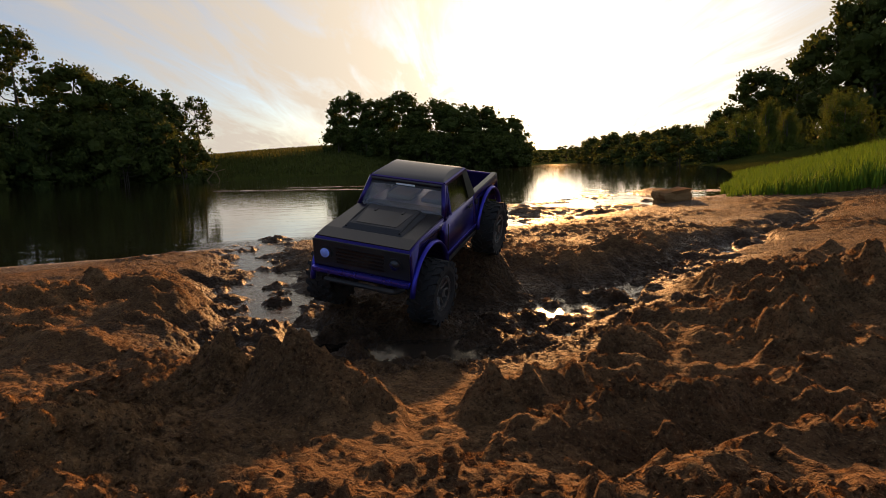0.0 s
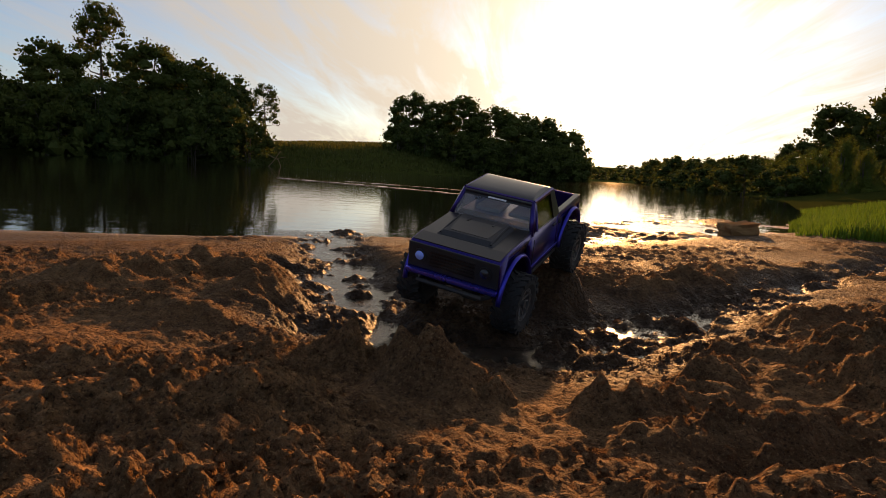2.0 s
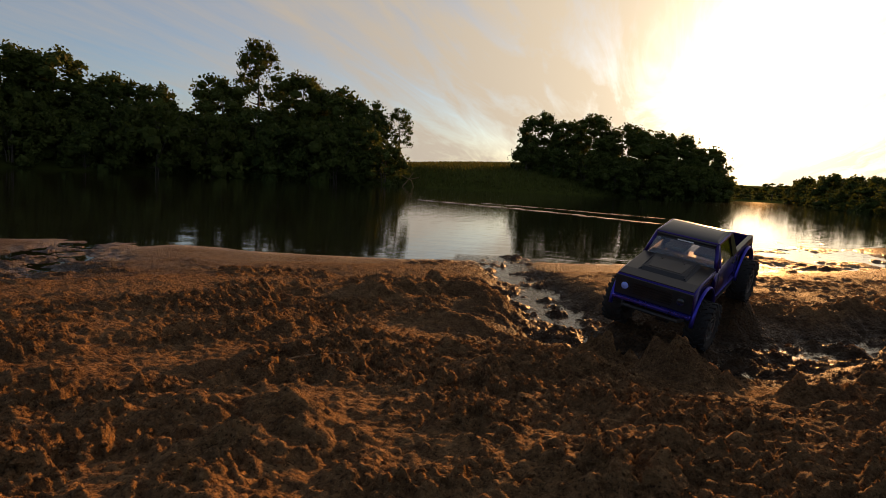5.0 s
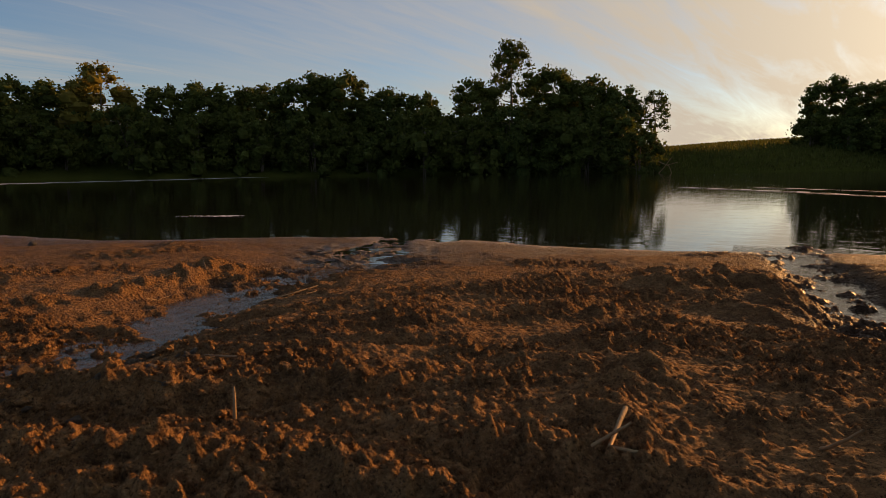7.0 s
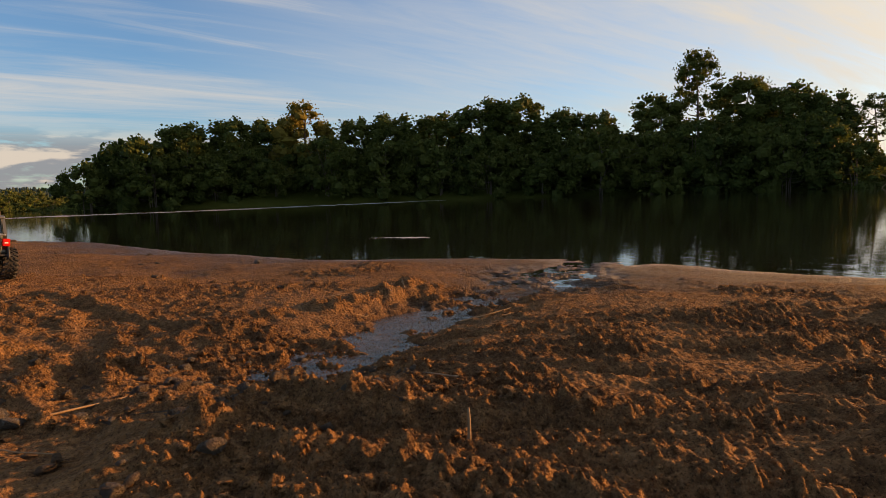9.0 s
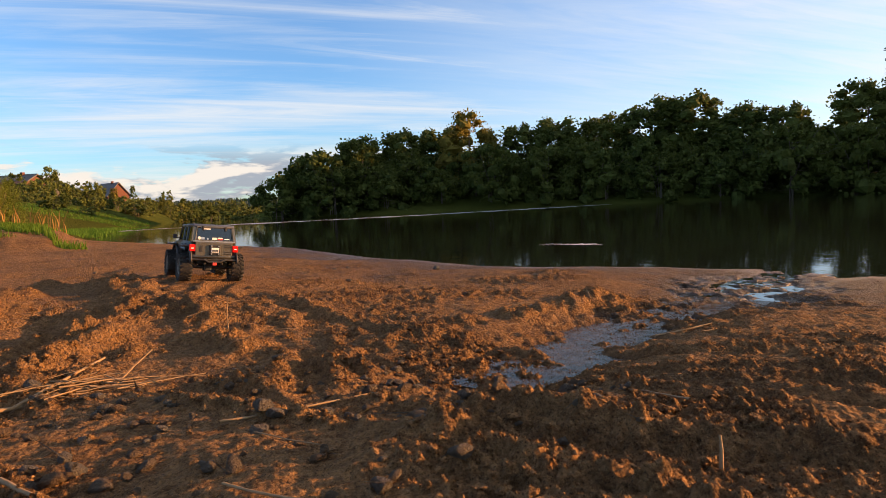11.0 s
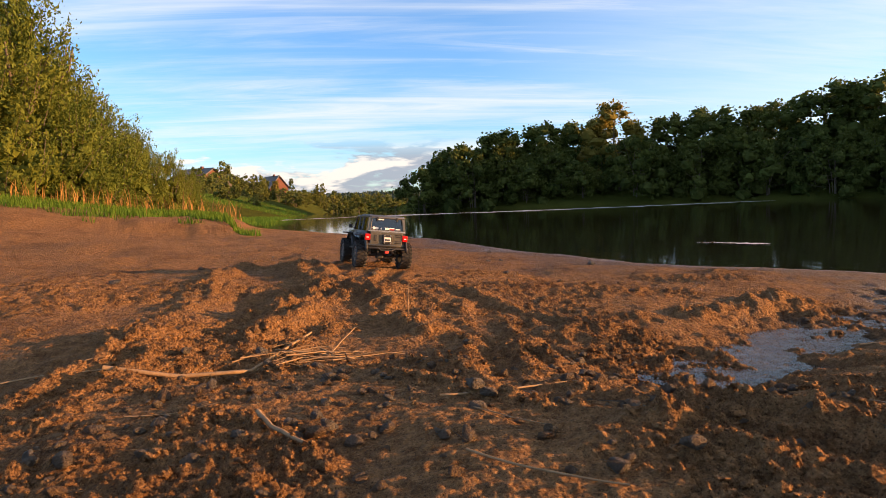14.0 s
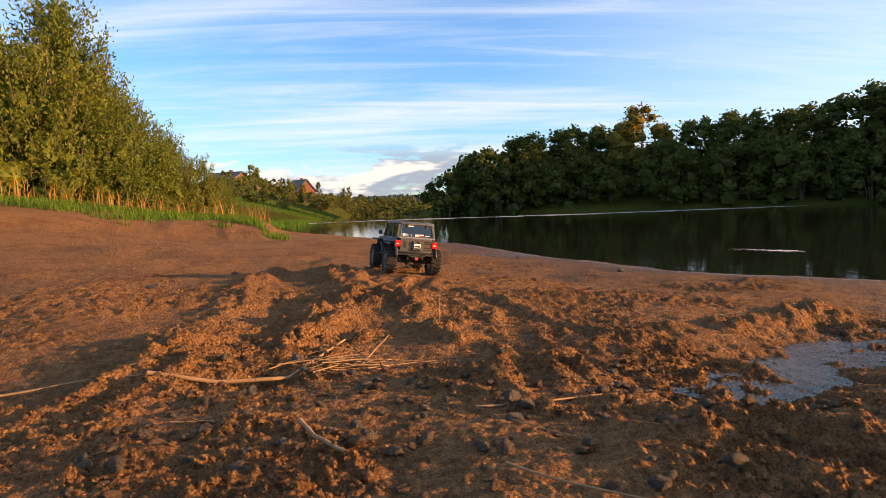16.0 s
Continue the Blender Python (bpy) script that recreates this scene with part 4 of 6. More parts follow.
LAMP_BLUE = material("lit_headlamp", glowing((0.20, 0.30, 0.8), 0.06))
LAMP_OFF = material("headlamp_lens", plain((0.03, 0.03, 0.035), 0.15))
LAMP_RED = material("lit_tail_lamp", glowing((0.50, 0.008, 0.006), 0.22))
OLIVE = material("grey_olive_paint", plain((0.075, 0.068, 0.056), 0.34, 0.55, coat=0.3))
OLIVE_PALE = material("silver_olive_paint", plain((0.17, 0.15, 0.115), 0.32, 0.65, coat=0.3))
ROOF_BLUE = material("blue_grey_roof", plain((0.075, 0.085, 0.105), 0.45, 0.2))


def part(name, bm, mat, parent, label="", smooth=False):
    """Links a bmesh as one mesh object under a thing or a part."""
    me = bpy.data.meshes.new(name)
    bmesh.ops.recalc_face_normals(bm, faces=bm.faces)
    bm.to_mesh(me)
    bm.free()
    me.materials.append(mat)
    if smooth:
        me.polygons.foreach_set("use_smooth", np.full(len(me.polygons), True))
    ob = new(name, me)
    ob.parent = parent
    if label:
        tagged(ob, label)
    return ob


def box(bm, x0, x1, y0, y1, z0, z1, bevel=0.0, taper=1.0):
    """A box, its top narrowed across by taper, with rounded edges."""
    mid = (y0 + y1) / 2
    vs = [bm.verts.new((x, mid + (y - mid) * (taper if z == z1 else 1), z)) for x in (x0, x1) for y in (y0, y1) for z in (z0, z1)]
    fs = [bm.faces.new([vs[i] for i in f]) for f in ((0, 1, 3, 2), (4, 6, 7, 5), (0, 4, 5, 1), (2, 3, 7, 6), (0, 2, 6, 4), (1, 5, 7, 3))]
    if bevel:
        es = {e for f in fs for e in f.edges}
        bmesh.ops.bevel(bm, geom=list(es), offset=bevel, segments=2, affect="EDGES", profile=0.6)
    return bm


def boxed(*args, **more):
    return box(bmesh.new(), *args, **more)


def prism(outline, y0, y1, bevel=0.0, narrow=None):
    """An outline in x and z, drawn out across y. narrow(z): the width's share at that height."""
    bm = bmesh.new()
    a = [bm.verts.new((x, y0 * (narrow(z) if narrow else 1), z)) for x, z in outline]
    b = [bm.verts.new((x, y1 * (narrow(z) if narrow else 1), z)) for x, z in outline]
    bm.faces.new(a)
    bm.faces.new(b[::-1])
    n = len(outline)
    rims = []
    for i in range(n):
        j = (i + 1) % n
        bm.faces.new((a[j], a[i], b[i], b[j]))
        rims += [(a[i], a[j]), (b[i], b[j])]
    if bevel:
        es = [bm.edges.get(p) for p in rims]
        bmesh.ops.bevel(bm, geom=es, offset=bevel, segments=2, affect="EDGES", profile=0.6)
    return bm


def rod(bm, points, r, sides=8):
    """A round bar through points, closed at both ends."""
    co, faces = tube(points, [r] * len(points), sides)
    vs = [bm.verts.new(c) for c in co]
    for f in faces:
        bm.faces.new([vs[i] for i in f])
    bm.faces.new(vs[:sides][::-1])
    bm.faces.new(vs[-sides:])
    return bm


def rodded(points, r, sides=8):
    return rod(bmesh.new(), points, r, sides)


def arc(cx, cz, r, a0, a1, n):
    return [(cx + r * math.cos(radians(a0 + (a1 - a0) * k / n)), cz + r * math.sin(radians(a0 + (a1 - a0) * k / n))) for k in range(n + 1)]


def lathe(profile, sides, axis_y=True):
    """Turns a closed profile of (radius, y) round the y axis."""
    bm = bmesh.new()
    rings = [[bm.verts.new((r * math.cos(t), y, r * math.sin(t))) for r, y in profile] for t in (k / sides * math.tau for k in range(sides))]
    m = len(profile)
    for k in range(sides):
        a, b = rings[k], rings[(k + 1) % sides]
        for i in range(m):
            j = (i + 1) % m
            bm.faces.new((a[i], a[j], b[j], b[i]))
    return bm


def make_wheel(parent, at, side, radius=0.0575, width=0.046):
    """A muddy off-road wheel: hub, lugged tyre and bolted rim. side: 1 where the outside faces +y."""
    hub = bmesh.new()
    rod(hub, [(0, -0.012, 0), (0, 0.012 * side if side > 0 else 0.012, 0)], 0.010, 10)
    wheel = part("wheel", hub, BLACK, parent)
    wheel.location = at
    r, w = radius, width / 2
    prof = [(r * 0.52, -w * 0.80), (r * 0.70, -w * 1.0), (r * 0.88, -w * 0.98), (r * 0.945, -w * 0.75), (r * 0.955, 0), (r * 0.945, w * 0.75), (r * 0.88, w * 0.98), (r * 0.70, w), (r * 0.52, w * 0.80), (r * 0.50, 0)]
    bm = lathe(prof, 36)
    for row, (y0, y1, turn) in enumerate(((-w * 1.04, -w * 0.48, 0.0), (w * 0.48, w * 1.04, 0.5), (-w * 0.42, -w * 0.03, 0.25), (w * 0.03, w * 0.42, 0.75))):
        for k in range(20):
            t = (k + turn) / 20 * math.tau
            half = 0.085 if row < 2 else 0.062
            lo, hi = r * (0.84 if row < 2 else 0.93), r * (1.0 if k % 2 else 0.985)
            c = []
            for rr in (lo, hi):
                for yy in (y0, y1):
                    for dt in (-half, half):
                        sk = 0.05 * (1 if yy == y1 else -1) * (1 if row % 2 else -1)
                        tt = t + (dt if rr == lo else dt * 0.75) + sk
                        c.append(bm.verts.new((rr * math.cos(tt), yy, rr * math.sin(tt))))
            for f in ((0, 2, 3, 1), (4, 5, 7, 6), (0, 1, 5, 4), (2, 6, 7, 3), (0, 4, 6, 2), (1, 3, 7, 5)):
                bm.faces.new([c[i] for i in f])
    part("tyre", bm, RUBBER, wheel, "black lugged tyre caked with wet sand")
    face = side * w * 0.72
    bm = lathe([(r * 0.54, face - 0.010 * side), (r * 0.54, face + 0.003 * side), (r * 0.44, face + 0.002 * side), (r * 0.44, face - 0.010 * side)], 28)
    for k in range(10):
        t = k / 10 * math.tau
        rod(bm, [(r * 0.10 * math.cos(t), face - 0.006 * side, r * 0.10 * math.sin(t)), (r * 0.46 * math.cos(t + 0.12), face - 0.001 * side, r * 0.46 * math.sin(t + 0.12))], 0.0022, 5)
        rod(bm, [(r * 0.49 * math.cos(t + 0.3), face, r * 0.49 * math.sin(t + 0.3)), (r * 0.49 * math.cos(t + 0.3), face + 0.005 * side, r * 0.49 * math.sin(t + 0.3))], 0.0014, 5)
    rod(bm, [(0, face - 0.012 * side, 0), (0, face + 0.003 * side, 0)], r * 0.13, 10)
    part("rim", bm, RIM, wheel, "grey spoked rim with a bolted ring")
    return wheel


def running_gear(thing, base, track, r):
    """Wheels, axles, frame rails, links and dampers under a body."""
    for x in (base / 2, -base / 2):
        for side in (1, -1):
            make_wheel(thing, (x, side * track / 2, r), side, r)
            part("damper", rodded([(x - 0.012, side * 0.060, r + 0.004), (x - 0.028 * (1 if x > 0 else -1), side * 0.050, r + 0.062)], 0.0055), SILVER, thing)
        bm = rodded([(x, -track / 2 + 0.01, r), (x, track / 2 - 0.01, r)], 0.008)
        box(bm, x - 0.016, x + 0.016, -0.004, 0.028, r - 0.017, r + 0.017, 0.005)
        part("axle", bm, BLACK, thing)
    for side in (1, -1):
        part("frame_rail", boxed(-base / 2 - 0.05, base / 2 + 0.05, side * 0.032 - 0.004, side * 0.032 + 0.004, r + 0.010, r + 0.026, bevel=0.0015), BLACK, thing)
        part("link", rodded([(base / 2 - 0.01, side * 0.045, r - 0.002), (0.03, side * 0.035, r + 0.012)], 0.003), SILVER, thing)
        part("link", rodded([(-base / 2 + 0.01, side * 0.045, r - 0.002), (-0.03, side * 0.035, r + 0.012)], 0.003), SILVER, thing)
    part("gearbox", boxed(-0.045, 0.045, -0.028, 0.028, r + 0.000, r + 0.034, bevel=0.004), BLACK, thing)


def pane(corners, thick=0.0012):
    """A thin sheet of glass or film with four corners."""
    bm = bmesh.new()
    c = [Vector(p) for p in corners]
    out = (c[1] - c[0]).cross(c[3] - c[0]).normalized() * thick
    a, b = [bm.verts.new(p) for p in c], [bm.verts.new(p - out) for p in c]
    n = len(c)
    bm.faces.new(a)
    bm.faces.new(b[::-1])
    for i in range(n):
        j = (i + 1) % n
        bm.faces.new((a[j], a[i], b[i], b[j]))
    return bm


def flare(cx, cz, r, y, side, w=0.0045, a0=8, a1=172):
    """A rounded lip round a wheel arch."""
    pts = [(x, y + side * 0.002, z) for x, z in arc(cx, cz, r, a0, a1, 20)]
    bm = bmesh.new()
    rings = []
    for x, yy, z in pts:
        d = Vector((x - cx, 0, z - cz)).normalized()
        p = Vector((x, yy, z))
        rings.append([bm.verts.new(p + d * u + Vector((0, side * v, 0))) for u, v in ((-0.002, -0.004), (-0.002, 0.004), (0.001, 0.0055), (w - 0.002, 0.0035), (w, 0.0), (w - 0.003, -0.004))])
    for a, b in zip(rings, rings[1:]):
        for i in range(6):
            bm.faces.new((a[i], a[(i + 1) % 6], b[(i + 1) % 6], b[i]))
    bm.faces.new(rings[0])
    bm.faces.new(rings[-1][::-1])
    return bm


def make_pickup():
    """A tenth-scale pickup, nose along +x, standing on z = 0."""
    thing = new("model_pickup")
    running_gear(thing, 0.313, 0.196, 0.0575)
    A, B, AR, AZ = 0.157, -0.157, 0.074, 0.070
    narrow = lambda z: 1.0 if z < 0.135 else 1.0 - (z - 0.135) * 1.6
    front = [(0.226, 0.104), (0.228, 0.148), (0.222, 0.158), (0.190, 0.162), (0.079, 0.166), (0.074, 0.158), (-0.070, 0.158), (-0.070, 0.082), (0.074, 0.082)]
    front += [p for p in arc(A, AZ, AR, 170, 25, 14)]
    part("body", prism(front, -0.092, 0.092, 0.0035, narrow), PAINT, thing, "violet-blue metallic front body and doors", True)
    for side in (1, -1):
        rear = [(-0.0705, 0.158), (-0.218, 0.158), (-0.224, 0.150), (-0.226, 0.100)] + arc(B, AZ, AR, 155, 10, 14) + [(-0.0705, 0.082)]
        y0, y1 = (0.080, 0.092) if side > 0 else (-0.092, -0.080)
        part("bed_side", prism(rear, y0, y1, 0.002, narrow), PAINT, thing, smooth=True)
        part("bed_rail", boxed(-0.222, -0.072, side * 0.083 - 0.006, side * 0.083 + 0.006, 0.1575, 0.1605, bevel=0.001), ROOF_DARK, thing)
        for x in (A, B):
            part("fender_flare", flare(x, AZ, AR, side * 0.091, side), TRIM_BLUE, thing, "raised blue lip round the wheel arch", True)
        part("side_stripe", boxed(-0.075, 0.078, side * 0.0925 - 0.0015, side * 0.0925 + 0.0015, 0.090, 0.0955, bevel=0.0008), TRIM_BLUE, thing)
        part("rock_slider", boxed(-0.086, 0.088, side * 0.084 - 0.006, side * 0.084 + 0.006, 0.070, 0.079, bevel=0.002), BLACK, thing)
        part("door_handle", boxed(-0.050, -0.034, side * 0.0925 - 0.002, side * 0.0925 + 0.002, 0.143, 0.147, bevel=0.001), BLACK, thing)
        part("fuel_cap", rodded([(-0.082, side * 0.088, 0.141), (-0.082, side * 0.0925, 0.141)], 0.006, 12), BLACK, thing)
        part("door_seam", boxed(0.0715, 0.0725, side * 0.0922 - 0.0005, side * 0.0922 + 0.0005, 0.098, 0.150), BLACK, thing)
    part("bed_floor", boxed(-0.220, -0.0715, -0.080, 0.080, 0.112, 0.117), BLACK, thing)
    part("bed_wall", boxed(-0.0745, -0.0715, -0.080, 0.080, 0.117, 0.156), BLACK, thing)
    gate = part("tailgate", boxed(-0.227, -0.219, -0.088, 0.088, 0.098, 0.158, bevel=0.003), PAINT, thing, "violet tailgate")
    part("tailgate_panel", boxed(-0.2290, -0.2268, -0.060, 0.060, 0.105, 0.150, bevel=0.001), BLACK, gate)
    part("number_plate", boxed(-0.2305, -0.2288, -0.014, 0.014, 0.107, 0.120), WHITE, gate)
    part("plate_print", boxed(-0.2312, -0.2303, -0.010, 0.010, 0.111, 0.116), ROOF_DARK, gate)
    for side in (1, -1):
        lamp = part("tail_light", rodded([(-0.222, side * 0.074, 0.138), (-0.229, side * 0.074, 0.138)], 0.009, 16), SILVER, thing)
        part("lens", rodded([(-0.226, side * 0.074, 0.138), (-0.2305, side * 0.074, 0.138)], 0.0065, 14), RED_PRINT, lamp)
    # bonnet film and scoop
    part("hood_film", prism([(0.221, 0.1597), (0.190, 0.1638), (0.082, 0.1678), (0.082, 0.1655), (0.190, 0.1610), (0.221, 0.1575)], -0.085, 0.085), HOOD_BLACK, thing, "satin black bonnet film")
    scoop = prism([(0.190, 0.1630), (0.176, 0.1705), (0.100, 0.1780), (0.088, 0.1668)], -0.058, 0.058, 0.002, lambda z: 1.0 if z < 0.168 else 0.82)
    scoop = part("hood_scoop", scoop, BLACK, thing, "raised black bonnet scoop")
    # Dark plate set on the scoop; its black stands in for a shaded recess.
    part("scoop_recess", pane([(0.1705, -0.038, 0.1716), (0.1705, 0.038, 0.1716), (0.1180, 0.044, 0.1768), (0.1180, -0.044, 0.1768)], 0.0012), HOOD_BLACK, scoop, "dark plate on the scoop standing in for its shaded recess")
    for side in (1, -1):
        part("scoop_rib", rodded([(0.184, side * 0.050, 0.1665), (0.150, side * 0.050, 0.1722), (0.104, side * 0.050, 0.1765)], 0.0022, 6), BLACK, scoop)
        part("hood_latch", boxed(0.112, 0.124, side * 0.026 - 0.0025, side * 0.026 + 0.0025, 0.1745, 0.1775, bevel=0.001), HOOD_BLACK, scoop)
    # nose
    # Grille drawn out over the nose; its black also stands for shaded blue paint.
    grille = part("grille", boxed(0.2255, 0.2290, -0.0885, 0.0885, 0.109, 0.1555, bevel=0.001), BLACK, thing)
    for k in range(5):
        part("slat", boxed(0.228, 0.2305, -0.044, 0.044, 0.118 + 0.0062 * k, 0.1205 + 0.0062 * k), HOOD_BLACK, grille)
    for side in (1, -1):
        ring = part("headlight", rodded([(0.226, side * 0.064, 0.134), (0.2315, side * 0.064, 0.134)], 0.0120, 20), BLACK, thing)
        part("lens", rodded([(0.2285, side * 0.064, 0.134), (0.2335, side * 0.064, 0.134)], 0.0082, 18), LAMP_BLUE if side < 0 else LAMP_OFF, ring, "lit bluish lens" if side < 0 else "dark unlit lens", True)
    part("bumper", boxed(0.226, 0.238, -0.090, 0.090, 0.0985, 0.1075, bevel=0.003), BUMPER_SKYLIT, thing, "blue front bumper bar, brightened for reflected sky")
    bm = rodded([(0.215, -0.070, 0.084), (0.236, -0.064, 0.088), (0.236, 0.064, 0.088), (0.215, 0.070, 0.084)], 0.0045)
    part("skid_bar", bm, BLACK, thing)
    part("rear_bumper", rodded([(-0.205, -0.075, 0.088), (-0.232, -0.068, 0.090), (-0.232, 0.068, 0.090), (-0.205, 0.075, 0.088)], 0.0045), BLACK, thing)
    # cab
    W0, W1, ZB, ZT = 0.0865, 0.0715, 0.158, 0.212
    roof = [(0.053, 0.207), (0.051, 0.2125), (0.044, 0.2165), (0.030, 0.2196), (0.008, 0.2214), (-0.014, 0.2218), (-0.036, 0.2206), (-0.052, 0.2176), (-0.060, 0.2130), (-0.063, 0.207)]
    part("roof", prism(roof, -W1 - 0.0035, W1 + 0.0035, 0.0022, lambda z: 1.0 - 0.16 * (max(0.0, z - 0.208) / 0.0138) ** 2.2), ROOF_DARK, thing, "satin dark grey rounded roof panel", True)
    for side in (1, -1):
        s = side
        part("windscreen_pillar", rod(rodded([(0.080, s * W0, ZB), (0.046, s * W1, ZT)], 0.0050, 6), [(0.066, s * W0, ZB), (0.036, s * W1, ZT)], 0.0030, 6), PAINT, thing, smooth=True)
        part("vent_bar", rodded([(0.050, s * (W0 + 0.001), ZB), (0.036, s * W1, ZT)], 0.0026, 6), PAINT, thing)
        part("roof_rail", rodded([(0.046, s * (W1 + 0.001), ZT), (-0.056, s * (W1 + 0.001), ZT)], 0.0042, 6), PAINT, thing)
        bm = bmesh.new()
        c = [(-0.044, ZB), (-0.078, ZB), (-0.062, ZT + 0.002), (-0.040, ZT + 0.002)]
        v = [bm.verts.new((x, s * ((W0 if z == ZB else W1) + d), z)) for d in (0.002, -0.006) for x, z in c]
        for f in ((0, 1, 2, 3), (4, 5, 6, 7), (0, 1, 5, 4), (1, 2, 6, 5), (2, 3, 7, 6), (3, 0, 4, 7)):
            bm.faces.new([v[i] for i in f])
        part("rear_pillar", bm, HOOD_BLACK, thing, "black rear cab pillar")
        pane_ob = part("side_window", pane([(0.064, s * W0, ZB + 0.001), (-0.044, s * W0, ZB + 0.001), (-0.041, s * W1, ZT), (0.040, s * W1, ZT)]), GLASS, thing)
        part("wiper", rodded([(0.083, s * 0.010, ZB + 0.011), (0.086, s * 0.055, ZB + 0.008)], 0.0012, 5), BLACK, thing)
    part("windscreen", pane([(0.0795, -W0, ZB + 0.006), (0.0795, W0, ZB + 0.006), (0.047, W1, ZT), (0.047, -W1, ZT)]), GLASS, thing)
    ban = part("sun_strip", pane([(0.0535, -W1 - 0.003, ZT - 0.0095), (0.0535, W1 + 0.003, ZT - 0.0095), (0.0482, W1 + 0.001, ZT - 0.001), (0.0482, -W1 - 0.001, ZT - 0.001)]), BLACK, thing, "black sun strip with pale print")
    part("strip_print", pane([(0.0546, -0.019, ZT - 0.0078), (0.0546, 0.019, ZT - 0.0078), (0.0516, 0.019, ZT - 0.0036), (0.0516, -0.019, ZT - 0.0036)], 0.0006), WHITE, ban)
    part("screen_frame", rod(rodded([(0.081, -W0, ZB + 0.006), (0.081, W0, ZB + 0.006)], 0.0032, 6), [(0.047, -W1, ZT), (0.047, W1, ZT)], 0.004, 6), PAINT, thing)
    part("rear_window", pane([(-0.0765, W0 - 0.008, ZB + 0.012), (-0.0765, -W0 + 0.008, ZB + 0.012), (-0.063, -W1 + 0.006, ZT - 0.004), (-0.063, W1 - 0.006, ZT - 0.004)]), GLASS, thing)
    bm = rodded([(-0.077, -W0 + 0.006, ZB + 0.010), (-0.077, W0 - 0.006, ZB + 0.010), (-0.063, W1 - 0.006, ZT - 0.003), (-0.063, -W1 + 0.006, ZT - 0.003), (-0.077, -W0 + 0.006, ZB + 0.010)], 0.004, 6)
    part("rear_window_frame", bm, HOOD_BLACK, thing)
    part("dashboard", boxed(0.045, 0.072, -0.078, 0.078, 0.156, 0.168, bevel=0.004), BLACK, thing)
    for y in (-0.036, 0.036):
        seat = part("seat", boxed(-0.040, 0.012, y - 0.026, y + 0.026, 0.1585, 0.168, bevel=0.004), INSIDE, thing)
        part("backrest", boxed(-0.052, -0.040, y - 0.026, y + 0.026, 0.160, 0.198, bevel=0.004), INSIDE, seat)
    return tagged(thing, "violet-blue toy pickup truck, nose down in a muddy puddle", "model car")


